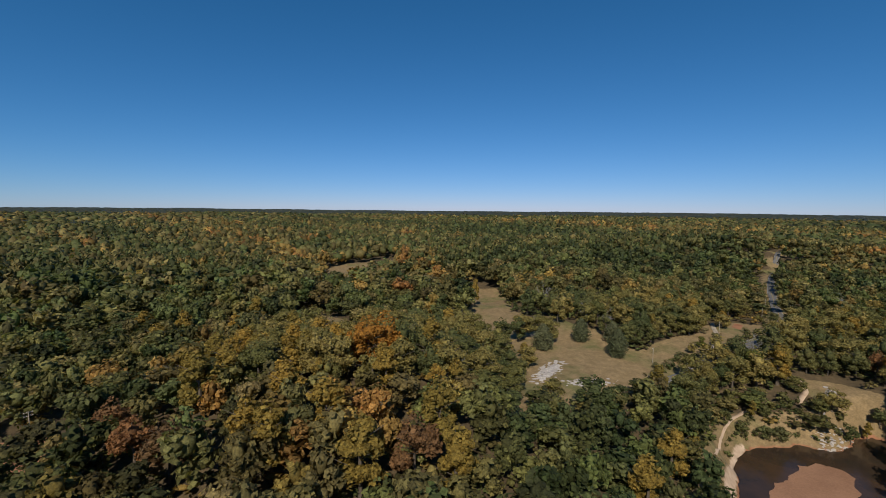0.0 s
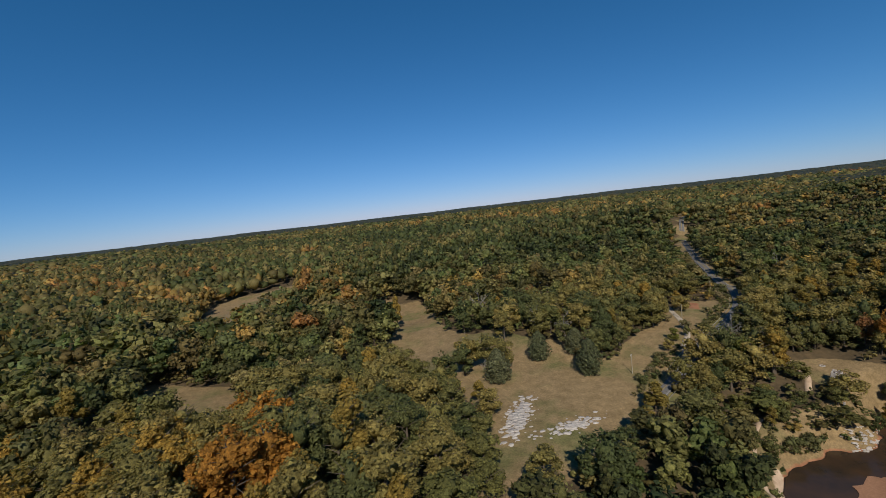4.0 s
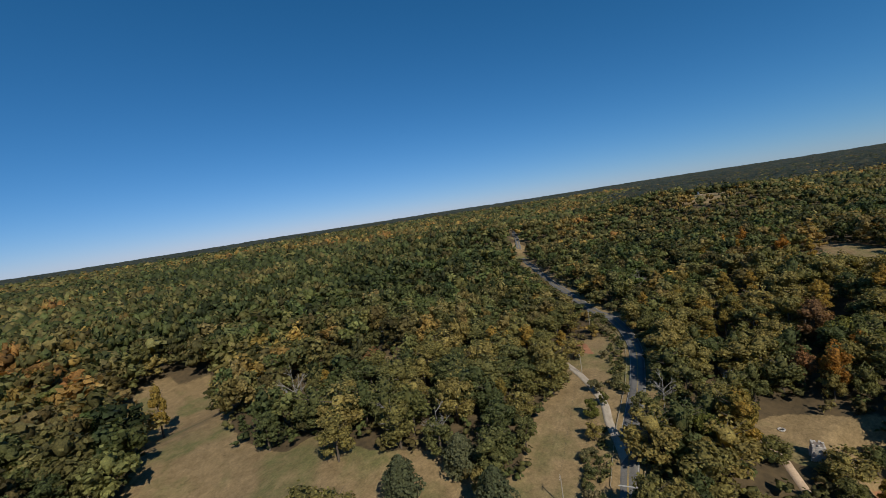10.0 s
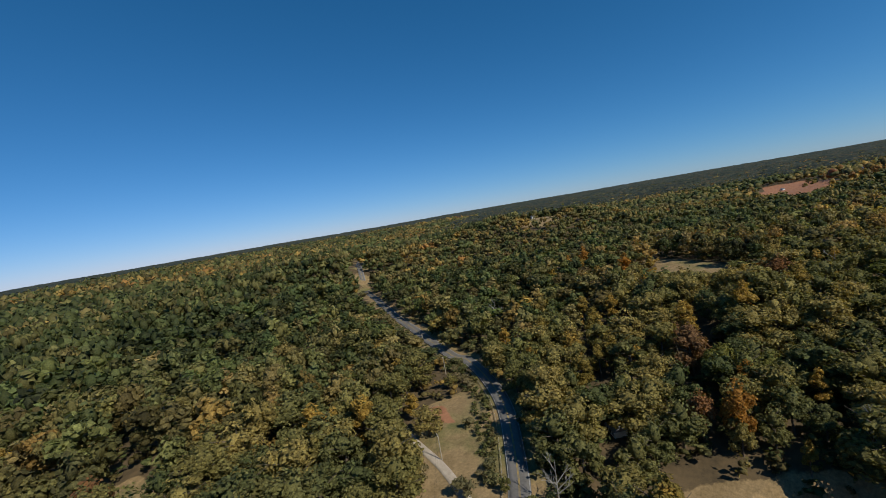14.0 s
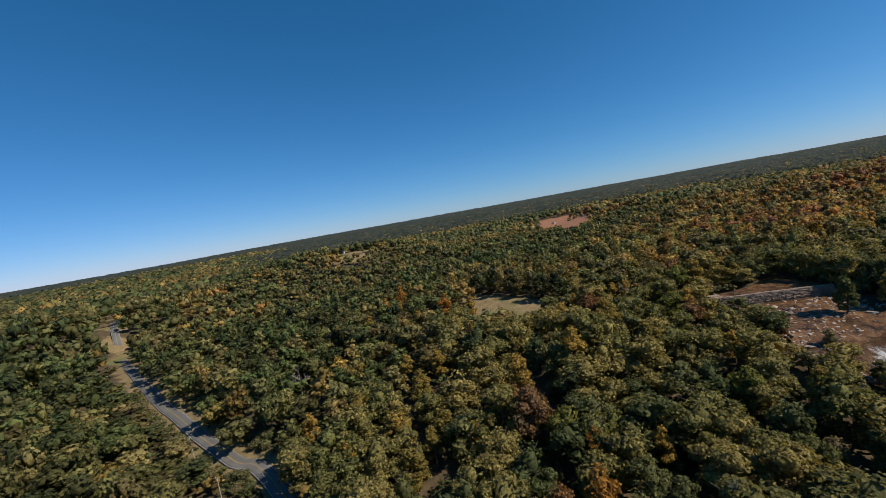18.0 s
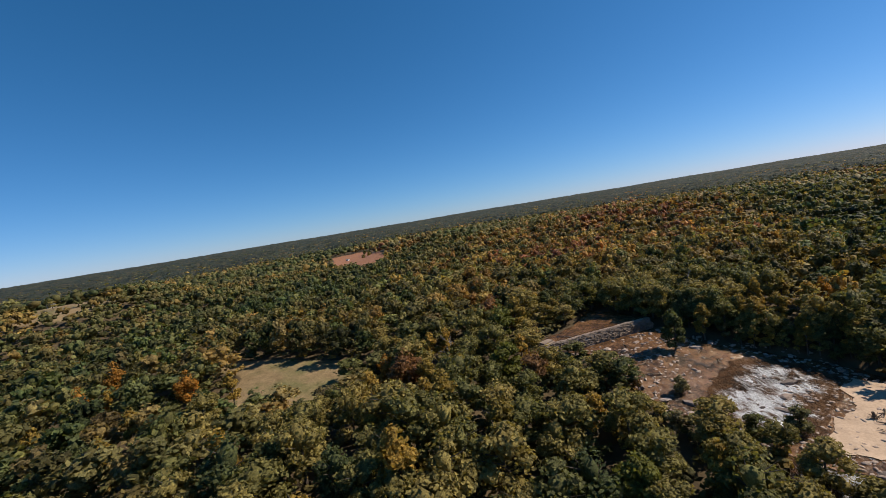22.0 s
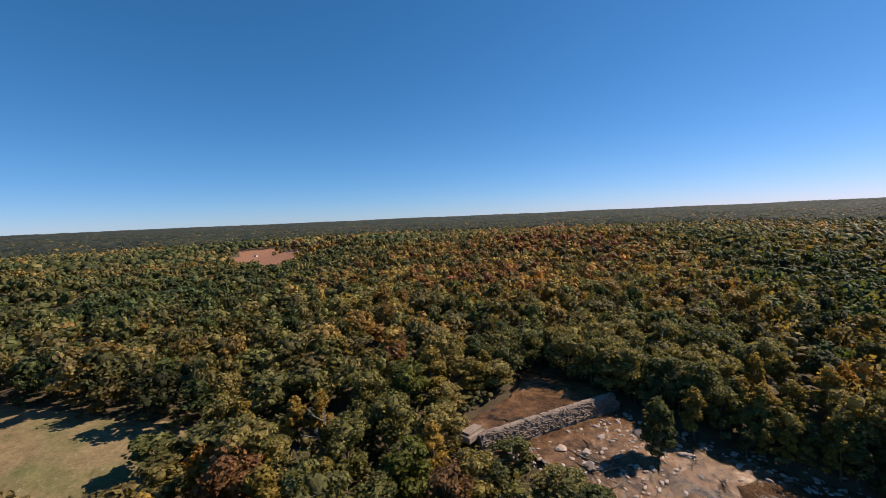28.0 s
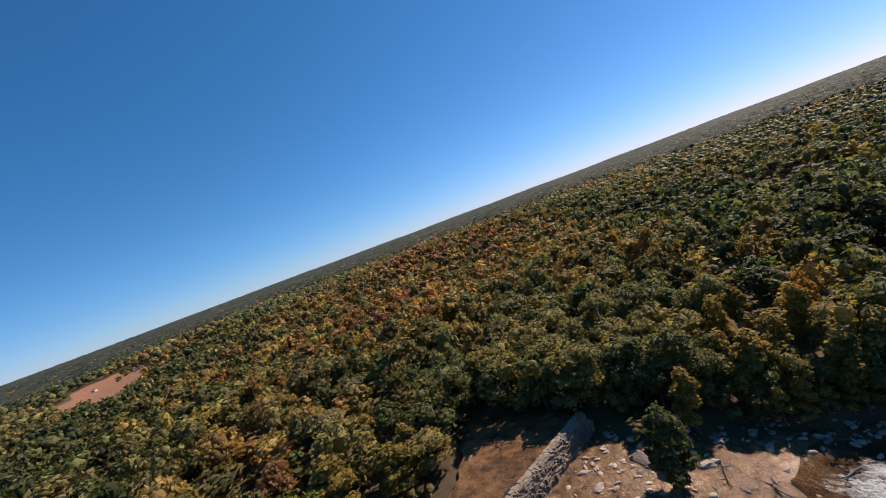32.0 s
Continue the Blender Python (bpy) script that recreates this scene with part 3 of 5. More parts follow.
def conifer(rng, high, wide, blades, size):
    """A cedar: a ragged cone of needles to the ground."""
    iv, jf = ICO[2]
    t = (iv[:, 2] + 1) / 2
    body = np.stack([iv[:, 0] * wide * 0.68 * (1.25 - t) * rng.uniform(0.8, 1.15, len(iv)), iv[:, 1] * wide * 0.68 * (1.25 - t) * rng.uniform(0.8, 1.15, len(iv)), 0.4 + t * high * 0.93], 1)
    u, th = rng.uniform(0, 1, blades) ** 0.8, rng.uniform(0, 2 * math.pi, blades)
    rad = wide * np.sqrt(np.clip(np.sin(np.clip(u * 0.93 + 0.07, 0, 1) * math.pi), 0, 1)) * (1.12 - 0.6 * u) * rng.uniform(0.62, 1.2, blades) * (1 + 0.16 * np.sin(5 * th + 9 * u))
    p = np.stack([rad * np.cos(th), rad * np.sin(th), 0.3 + u * high], 1)
    d = np.stack([np.cos(th), np.sin(th), np.full(blades, 0.5)], 1)
    v, f = cards(rng, p, d, size)
    return np.concatenate([body, v]), np.concatenate([jf, f + len(body)])


def limb(bm, a, b, ra, rb, sides=6):
    """A tapered round limb from a to b."""
    a, b = Vector(a), Vector(b)
    turn = (b - a).to_track_quat("Z", "Y")
    rings = [[bm.verts.new(p + turn @ Vector((r * math.cos(2 * math.pi * k / sides), r * math.sin(2 * math.pi * k / sides), 0))) for k in range(sides)] for p, r in ((a, ra), (b, rb))]
    for k in range(sides):
        bm.faces.new((rings[0][k], rings[0][(k + 1) % sides], rings[1][(k + 1) % sides], rings[1][k]))
    bm.faces.new(rings[1])
    bm.faces.new(rings[0][::-1])


def trunk_mesh(rng, high, wide, mat):
    bm = bmesh.new()
    r = 0.018 * high + 0.05
    bend = rng.uniform(-0.4, 0.4, 2)
    fork = Vector((bend[0], bend[1], high * 0.42))
    limb(bm, (0, 0, -0.6), fork, r, r * 0.7)
    limb(bm, fork, (bend[0] * 1.6, bend[1] * 1.6, high * 0.85), r * 0.7, r * 0.15)
    for k in range(6):
        th, t = k * 1.7 + rng.uniform(0, 1), rng.uniform(0.3, 0.7)
        foot = Vector((bend[0] * t * 1.6, bend[1] * t * 1.6, high * t))
        limb(bm, foot, foot + Vector((math.cos(th) * wide * 0.75, math.sin(th) * wide * 0.75, high * 0.16)), r * 0.35, r * 0.08, 5)
    me = bpy.data.meshes.new("trunk")
    bm.to_mesh(me)
    bm.free()
    me.materials.append(mat)
    return me


def tree_model(name, seed, high, wide, mat, label, lobes=8, blades=700, size=0.5, low=0.03, taper=0.0, cone=False):
    rng = np.random.default_rng(seed)
    root = new(name)
    v, f = conifer(rng, high, wide, blades, size) if cone else crown(rng, high, wide, lobes, blades, size, 1 if lobes > 6 else 2, low, taper)
    part("trunk", trunk_mesh(rng, high * (0.9 if cone else 1), wide * (0.4 if cone else 1), M["bark"]), None, root)
    part("crown", mesh_of("crown", v, f, mat, True), None, root)
    return tagged(root, label, "tree", "trees of the wood")


def dead_tree_model(name, seed, high, label):
    rng = random.Random(seed)
    root = new(name)
    r = 0.014 * high + 0.05
    bm = bmesh.new()
    limb(bm, (0, 0, -0.5), (0.2, 0.1, high * 0.45), r, r * 0.7)
    limb(bm, (0.2, 0.1, high * 0.45), (0.5, 0.0, high), r * 0.7, 0.03)
    part("trunk", bm, M["grey_wood"], root)

    def grow(bm, p, d, length, rad, depth):
        q = p + d * length
        limb(bm, p, q, rad, rad * 0.6, 5)
        if depth:
            for _ in range(3):
                e = (d + Vector((rng.uniform(-0.8, 0.8), rng.uniform(-0.8, 0.8), rng.uniform(-0.1, 0.6)))).normalized()
                grow(bm, p.lerp(q, rng.uniform(0.5, 1)), e, length * 0.62, rad * 0.55, depth - 1)

    for k in range(9):
        bm = bmesh.new()
        th, t = k * 2.2, rng.uniform(0.3, 0.9)
        d = Vector((math.cos(th), math.sin(th), 0.75)).normalized()
        grow(bm, Vector((0.3 * t, 0.05, high * t)), d, high * 0.24 * (1.2 - 0.5 * t), r * 0.5, 2)
        part("branch", bm, M["grey_wood"], root)
    return tagged(root, label, "dead tree")


MODELS = {
    "oak": [tree_model("oak_tree", 10 + k, 17, 5.6, M["oak"], "broad oak tree in dull olive-green autumn leaf", 15, 1500) for k in range(4)],
    "dark": [tree_model("maple_tree", 20 + k, 17, 5.2, M["dark"], "dense dark green broadleaf tree in the wood", 14, 1500) for k in range(3)],
    "yellow": [tree_model("poplar_tree", 30 + k, 18, 4.4, M["yellow"], "tall tree turned golden yellow in the wood", 14, 1800, taper=0.5) for k in range(3)],
    "orange": [tree_model("hickory_tree", 40 + k, 18, 5.4, M["orange"], "large tree turned bright orange for autumn", 14, 1800, taper=0.25) for k in range(2)],
    "russet": [tree_model("sweetgum_tree", 50 + k, 16, 4.8, M["russet"], "tree with thinning russet-brown autumn leaves", 12, 1500) for k in range(2)],
    "cedar": [tree_model("cedar_tree", 60 + k, 14, 4.2, M["cedar"], "grey-green conical cedar at the meadow's edge", blades=2600, size=0.5, cone=True) for k in range(2)],
    "bush": [tree_model("shrub", 70 + k, 4.5, 2.6, M["bush"], "low scrubby green and tan shrub", 6, 360, 0.34, 0.05) for k in range(3)],
    "fresh": [tree_model("box_elder_tree", 80 + k, 13, 4.4, M["fresh"], "bright yellow-green leafy tree", 12, 1500) for k in range(2)],
    "willow": [tree_model("willow_tree", 85 + k, 12, 3.9, M["bush"], "dense olive-green tree leafy to the ground by the river", 13, 1500, 0.42, 0.0, 0.35) for k in range(2)],
    "alder": [tree_model("alder_tree", 88, 13, 3.6, M["dark"], "dense dark green oval tree standing among the river rocks", 18, 3000, 0.42, 0.0, 0.3)],
    "dead": [dead_tree_model("dead_tree", 90 + k, 15, "bare grey dead tree with many thin branches") for k in range(2)],
}
USED = set()
GROUPS = {"bush": "shrubs on the verge", "cedar": "cedars of the meadow", "dead": "dead trees"}


def plant(kind, x, y, high=None, wide=1.0, turn=None, which=None):
    """One tree of a kind at a place of the plan, in metres."""
    rng = random.Random(hash((round(x * 10), round(y * 10))) & 0xFFFF)
    k = rng.randrange(len(MODELS[kind])) if which is None else which
    own = {"oak": 17, "dark": 17, "yellow": 18, "orange": 18, "russet": 16, "cedar": 14, "bush": 4.5, "fresh": 13, "willow": 12, "alder": 13, "dead": 15}[kind]
    s = (high or own * rng.uniform(0.85, 1.15)) / own
    m = pose(x, y, height(x, y), 0, 0, rng.uniform(0, 360) if turn is None else turn) @ Matrix.Diagonal((s * wide, s * wide, s, 1))
    if (kind, k) not in USED:
        USED.add((kind, k))
        MODELS[kind][k].matrix_basis = m
        return MODELS[kind][k]
    ob = copy_thing(MODELS[kind][k], pose(0, 0, 0))
    ob.matrix_basis = m
    return ob


# Trees that stand out: kind, east, north, height in metres, width factor.
LANDMARKS = [
    ("yellow", 6, 446, 35, 0.72), ("dark", -20, 369, 20, 1.2), ("dark", -33, 383, 20, 1.2), ("oak", -30, 395, 19, 1.2), ("dark", -31, 365, 20, 1.2),
    ("cedar", 67, 261, 16, 1.25), ("cedar", 88, 258, 14, 1.4), ("cedar", 82, 234, 18, 1.15), ("cedar", 37, 245, 17, 1.3), ("oak", 27, 268, 20, 1.3),
    ("oak", 38, 265, 20, 1.3), ("dark", 23, 261, 18, 1.3), ("oak", 45, 259, 18, 1.2), ("dead", 33, 254, 10, 0.8), ("oak", 85, 245, 12, 0.8),
    ("oak", 84, 239, 11, 0.8), ("dead", 62, 352, 29, 0.8), ("dead", 166, 231, 15, 1.0), ("dead", 299, 316, 16, 1.0), ("dead", -17, 163, 13, 1.0),
    ("yellow", 162, 204, 28, 1.2), ("dark", 144, 214, 24, 1.3), ("fresh", 151, 209, 18, 1.0), ("orange", 213, 191, 22, 0.9), ("oak", 237, 188, 20, 1.1),
    ("yellow", 273, 187, 24, 1.2), ("fresh", 256, 137, 16, 1.1), ("willow", 253, 89, 9, 1.3), ("willow", 257, 99, 8, 1.4), ("alder", 298, 80.5, 16.5, 1.05),
    ("willow", 279, 99, 7, 1.2), ("yellow", 298, 39, 16, 0.9), ("orange", 283, 26, 15, 0.8), ("fresh", 351, 123, 18, 1.1), ("oak", 337, 118, 9, 1.2),
    ("orange", 421, 294, 22, 1.0), ("orange", 398, 299, 20, 1.0), ("yellow", 124, 276, 16, 1.0), ("oak", 165, 246, 6, 1.0), ("oak", 153, 248, 7, 1.0),
    ("bush", 159, 256, 6, 1.0),
    ("orange", -61, 147, 26, 1.3), ("orange", -54, 152, 24, 1.25), ("fresh", 143, 247, 8, 1.2), ("oak", 133, 239, 8, 1.3), ("oak", 209, 191, 12, 1.1), ("dark", 213, 183, 14, 1.1), ("yellow", 207, 176, 11, 1.0), ("oak", 201, 171, 8, 1.1), ("dark", 197, 212, 17, 1.2), ("dark", 187, 215, 17, 1.2), ("russet", 214, 201, 16, 1.1),
    ("oak", 118, 196, 14, 1.2), ("dark", 128, 202, 16, 1.2), ("dark", 110, 190, 13, 1.2), ("oak", 142, 183, 6, 1.2), ("dark", 136, 179, 7, 1.4), ("dark", 221, 178, 16, 1.2), ("oak", 223, 190, 17, 1.2), ("dark", 217, 171, 13, 1.2), ("oak", 209, 167, 10, 1.2),
]


# Groups of one colour: kind, height, width factor, places.
GROVES = [
    ("yellow", 25, 1.35, [(-190, 201), (-189, 224), (-130, 153), (-158, 225), (-114, 111), (-85, 84), (-77, 80), (-81, 105), (-65, 93), (-51, 75), (-30, 99), (-25, 81), (55, 117), (-280, 710), (-163, 267), (36, 95), (-221, 235), (-111, 124), (-35, 167), (-26, 279), (-37, 226)]),
    ("orange", 22, 1.25, [(-64, 159), (-59, 183), (-67, 147), (-78, 226), (-2, 54)]),
    ("russet", 20, 1.3, [(-118, 84), (-37, 84), (-105, 79), (-133, 96), (329, 172), (101, 345), (249, 205)]),
    ("dark", 19, 1.3, [(44, 337), (-18, 181), (-64, 224), (-40, 392), (158, 496), (-19, 213)]),
    ("oak", 19, 1.3, [(-27, 240), (-9, 178), (-15, 230), (60, 297), (116, 291), (119, 202), (170, 215), (104, 280), (87, 286)]),
    ("yellow", 17, 1.2, [(-34, 559), (171, 685), (254, 609), (56, 472), (141, 626), (209, 552), (162, 311), (82, 369), (63, 399), (352, 265), (364, 235), (288, 243), (235, 170)]),
    ("dark", 18, 1.2, [(402, 381), (392, 342), (205, 314), (194, 341), (214, 224), (217, 242), (213, 441)]),
    ("yellow", 16, 1.25, [(333, 267), (373, 304), (280, 229), (317, 303), (265, 247), (260, 215), (318, 155), (398, 289), (506, 197), (393, 132), (362, 168), (320, 130), (499, 209)]),
    ("orange", 17, 1.1, [(234, 188), (376, 253), (338, 177), (388, 412)]),
    ("russet", 16, 1.2, [(258, 211), (307, 132), (370, 119)]),
    ("fresh", 16, 1.2, [(244, 195), (243, 181), (317, 138)]),
    ("oak", 15, 1.3, [(317, 203), (271, 189), (305, 217), (349, 242), (261, 164), (258, 178), (342, 165), (325, 158), (310, 147), (367, 173), (339, 142), (373, 155), (385, 171)]),
]


def scatter(rng, lo, hi, step):
    xs, ys = np.arange(lo[0], hi[0], step), np.arange(lo[1], hi[1], step)
    gx, gy = np.meshgrid(xs, ys, indexing="ij")
    p = np.stack([gx.ravel(), gy.ravel()], 1)
    return p + rng.uniform(-0.42, 0.42, p.shape) * step


def open_ground(p):
    """How far each place lies inside open ground (positive: no trees)."""
    d = np.full(len(p), -1e9)
    for poly, m in ((MEADOW, 1), (SMALL_MEADOW, 1), (FAR_MEADOW, 1), (LAWN, 0.5), (POOL_BANK, 0), (POOL, 3), (BANK, 2), (RIVER, 0), (LOW_MEADOW, 1), (RED_FIELD, 6), (EAST_FIELD, 8), (CLEARING, 3), (VERGE, 1), (WEST_BANK, 3), (DIRT, 3)):
        d = np.maximum(d, inside(poly, p[:, 0], p[:, 1]) + m)
    for hx, hy, r in ((150, 424, 10), (110, 340, 8), (1180, 110, 14), (1046, 9, 22), (822, 500, 16), (671, 951, 22), (355, 1268, 26), (312, 1249, 24), (209, 226, 2)):
        d = np.maximum(d, r - np.hypot(p[:, 0] - hx, p[:, 1] - hy))
    d = np.maximum(d, 8.4 - off_line(ROAD + (-3.0, 3.6), p[:, 0], p[:, 1]))
    d = np.maximum(d, 5 - off_line(DRIVE, p[:, 0], p[:, 1]))
    for line in (TRAIL, TRAIL_TWO):
        d = np.maximum(d, 3 - off_line(line, p[:, 0], p[:, 1]))
    return d


FIRST = scaled([(-70, 190), (20, 240), (110, 270), (200, 240), (260, 180), (300, 100)])


def view_scale(x, y):
    """Tree size fitted to the camera's view: smaller by the upper river, larger north-west."""
    x, y = np.asarray(x, float), np.asarray(y, float)
    return (1 + 0.75 * smoothed(230, 540, y - 0.5 * x)) * (1 - 0.24 * np.exp(-(((x - 300) / 95) ** 2 + ((y - 62) / 75) ** 2)))


def waves(x, y, s, seed):
    """Slow variation over the plan, about 0 to 1."""
    return 0.5 + 0.25 * np.sin(x / s + seed) * np.cos(y / s * 1.3 + seed * 2) + 0.25 * np.sin((x + y) / s * 0.6 + seed * 3)


TONES = np.array([(0.070, 0.088, 0.033), (0.102, 0.119, 0.040), (0.151, 0.143, 0.050), (0.209, 0.172, 0.063), (0.307, 0.209, 0.061), (0.342, 0.187, 0.058), (0.290, 0.130, 0.063)])


def tone_of(rng, x, y):
    """Which of the autumn tones the trees at x, y have: patches of green, yellow and rust."""
    warm = np.clip(waves(x, y, 62, 1.0) * 0.4 + waves(x, y, 150, 4.0) * 0.3 + waves(x, y, 21, 2.0) * 0.25 - 0.06 + rng.uniform(-0.18, 0.28, len(x)), 0, 1)
    warm += 0.1 * smoothed(60, -90, x)
    warm += 0.3 * np.exp(-(((x + 130) / 70) ** 2 + ((y - 190) / 60) ** 2)) + 0.22 * np.exp(-(((x + 60) / 50) ** 2 + ((y - 110) / 45) ** 2))
    warm += 0.13 * smoothed(150, 40, y) * smoothed(240, 300, x) + 0.1 * smoothed(330, 480, x) - 0.12 * np.exp(-(((x - 130) / 90) ** 2 + ((y - 330) / 80) ** 2))
    k = np.digitize(warm, (0.3, 0.48, 0.64, 0.78, 0.9, 1.02))
    return np.where((x < 90) & (k == 6), np.where(rng.uniform(0, 1, len(x)) < 0.7, 4, 6), k)


def joined_woods(name, places, tones, highs, wides, shapes, rng, label):
    """A wood whose trees nobody could count, as one mesh."""
    vs, fs, ts, at = [], [], [], 0
    pick = rng.integers(0, len(shapes), len(places))
    turns = rng.uniform(0, 2 * math.pi, len(places))
    base = ground(places[:, 0], places[:, 1])
    for s, (v, f) in enumerate(shapes):
        idx = np.nonzero(pick == s)[0]
        if not len(idx):
            continue
        c, q = np.cos(turns[idx])[:, None], np.sin(turns[idx])[:, None]
        w, h = wides[idx][:, None], highs[idx][:, None]
        x, y = (v[None, :, 0] * c - v[None, :, 1] * q) * w, (v[None, :, 0] * q + v[None, :, 1] * c) * w
        out = np.stack([x + places[idx, 0][:, None], y + places[idx, 1][:, None], v[None, :, 2] * h + base[idx][:, None]], -1)
        vs.append(out.reshape(-1, 3))
        fs.append((f[None] + (np.arange(len(idx)) * len(v))[:, None, None] + at).reshape(-1, 3))
        ts.append(np.repeat(tones[idx], len(v), 0))
        at += len(idx) * len(v)
    ob = new(name, mesh_of(name, np.concatenate(vs), np.concatenate(fs), M["woods"], False, {"tint": np.concatenate(ts)}))
    return tagged(ob, label, "woods", "", "stuff")


def make_woods():
    rng = np.random.default_rng(11)
    grown = [(kind, x, y, high * rng.uniform(0.9, 1.1), wide * rng.uniform(0.9, 1.1)) for kind, high, wide, spots in GROVES for x, y in spots]
    marks = np.array([(x, y) for _, x, y, *_ in LANDMARKS + grown])
    for kind, x, y, high, wide in LANDMARKS + grown:
        plant(kind, x, y, high, wide)
    # near woods
    p = []
    for step, least, most in ((8.8, 0.0, 0.85), (11.4, 0.85, 1.15), (14.0, 1.15, 9.0)):
        q = scatter(rng, (-400, -160), (640, 640), step)
        grow = view_scale(q[:, 0], q[:, 1])
        p.append(q[(grow >= least) & (grow < most)])
    p = np.concatenate(p)
    p = p[(open_ground(p) < 0) & (np.hypot(p[:, None, 0] - marks[:, 0], p[:, None, 1] - marks[:, 1]).min(1) > 6.0)]
    near = off_line(FIRST, p[:, 0], p[:, 1])
    p, near = p[near < 330], near[near < 330]
    grow = view_scale(p[:, 0], p[:, 1])
    bank = inside(RIVER, p[:, 0], p[:, 1])
    low = np.where((bank > -14) & (p[:, 1] > 84), 0.7, 1.0)
    low = np.where((inside(VERGE, p[:, 0], p[:, 1]) > -8) | (inside(LAWN, p[:, 0], p[:, 1]) > -9), 0.6, low)
    low = np.where((off_line(ROAD + (-9.0, 10.5), p[:, 0], p[:, 1]) < 9) & (p[:, 0] > 170), 0.5, low)
    low = np.where((inside(MEADOW, p[:, 0], p[:, 1]) > -14) & (p[:, 1] < 240), 0.72, low)
    low = np.where((inside(LOW_MEADOW, p[:, 0], p[:, 1]) > -26) & (p[:, 0] < 372), 0.6, low)
    low = np.where((inside(POOL_BANK, p[:, 0], p[:, 1]) > -24) & (p[:, 0] > 96) & (p[:, 0] < 172) & (p[:, 1] > 150), 0.45, low)
    kinds = tone_of(rng, p[:, 0], p[:, 1])
    names = ["dark", "dark", "oak", "oak", "yellow", "yellow", "russet"]
    first = np.argsort(near)
    count, taken = {}, np.zeros(len(p), bool)
    for i in first[:520]:
        kind = names[kinds[i]]
        if count.get(kind, 0) < 240:
            count[kind] = count.get(kind, 0) + 1
            taken[i] = True
            if rng.uniform() < 0.03:
                plant("dead", *(p[i] + rng.uniform(-4, 4, 2)), rng.uniform(14, 19) * grow[i])
            size = rng.uniform(15, 22) * low[i] * grow[i], rng.uniform(1.1, 1.6) * (1.25 if low[i] < 1 else 1)
            # shallows kept clear so no tree hides the dam's end from the camera
            if not (294 < p[i][0] < 316 and 66 < p[i][1] < 80):
                plant(kind, *p[i], *size)
    for name, least, most, lobes, blades, size in (("woods", 0, 190, 10, 300, 0.9), ("outer_woods", 190, 330, 6, 84, 1.25)):
        rest = ~taken & (near >= least) & (near < most)
        shapes = []
        for k in range(8):
            v, f = crown(np.random.default_rng(200 + k), 17.0, 5.3, lobes, blades, size, 1, 0.1, 0.2 * (k % 3))
            shapes.append((v / (5.3, 5.3, 17.0), f))
        n = rest.sum()
        tint = TONES[kinds[rest]] * rng.uniform(0.55, 1.5, (n, 1)) * rng.uniform(0.92, 1.08, (n, 3))
        joined_woods(name, p[rest], tint, rng.uniform(14, 22, n) * grow[rest] * low[rest], rng.uniform(5.2, 8.8, n) * grow[rest], shapes, rng, "mixed autumn woods in green, olive, yellow and rust")
    # undergrowth between the trunks
    shapes = []
    for k in range(5):
        v, f = crown(np.random.default_rng(400 + k), 6.0, 3.4, 2, 14, 1.0, 1, 0.0)
        shapes.append((v / (3.4, 3.4, 6.0), f))
    q = scatter(rng, (-230, -60), (520, 480), 7.6)
    q = q[(open_ground(q) < -1) & (off_line(FIRST, q[:, 0], q[:, 1]) < 190)]
    kinds = np.clip(tone_of(rng, q[:, 0], q[:, 1]), 0, 4)
    joined_woods("undergrowth", q, TONES[kinds] * rng.uniform(0.6, 1.1, (len(q), 1)), rng.uniform(3, 6.5, len(q)), rng.uniform(3.2, 4.6, len(q)), shapes, rng, "dense leafy undergrowth and saplings under the trees")
    # farther woods
    for name, inner, outer, step, wide, lobes, blades in (("farther_woods", 330, 640, 12.5, 7.8, 3, 26), ("distant_woods", 640, 1500, 16.5, 10.0, 1, 7), ("horizon_woods", 1500, 2500, 28.0, 16.0, 1, 4)):
        shapes = []
        for k in range(6):
            v, f = crown(np.random.default_rng(300 + k), 16.0, 5.8, lobes, blades, 1.7, 1, 0.1, 0.0, 0.74)
            shapes.append((v / (5.8, 5.8, 16.0), f))
        p = scatter(rng, (-outer, -outer), (outer + 350, outer + 350), step)
        d = off_line(FIRST, p[:, 0], p[:, 1])
        ahead = (p[:, 0] > -120) | (p[:, 1] > -0.85 * p[:, 0] - 150)
        p = p[(d > inner) & (d < outer) & ahead]
        p = p[open_ground(p) < 0]
        kinds = tone_of(rng, p[:, 0], p[:, 1])
        grow = view_scale(p[:, 0], p[:, 1])
        tint = TONES[kinds] * rng.uniform(0.6, 1.25, (len(p), 1))
        joined_woods(name, p, tint, rng.uniform(10, 22, len(p)) * grow, rng.uniform(0.7, 1.2, len(p)) * wide * grow**0.5, shapes, rng, "distant autumn woods rolling to the horizon")


make_woods()


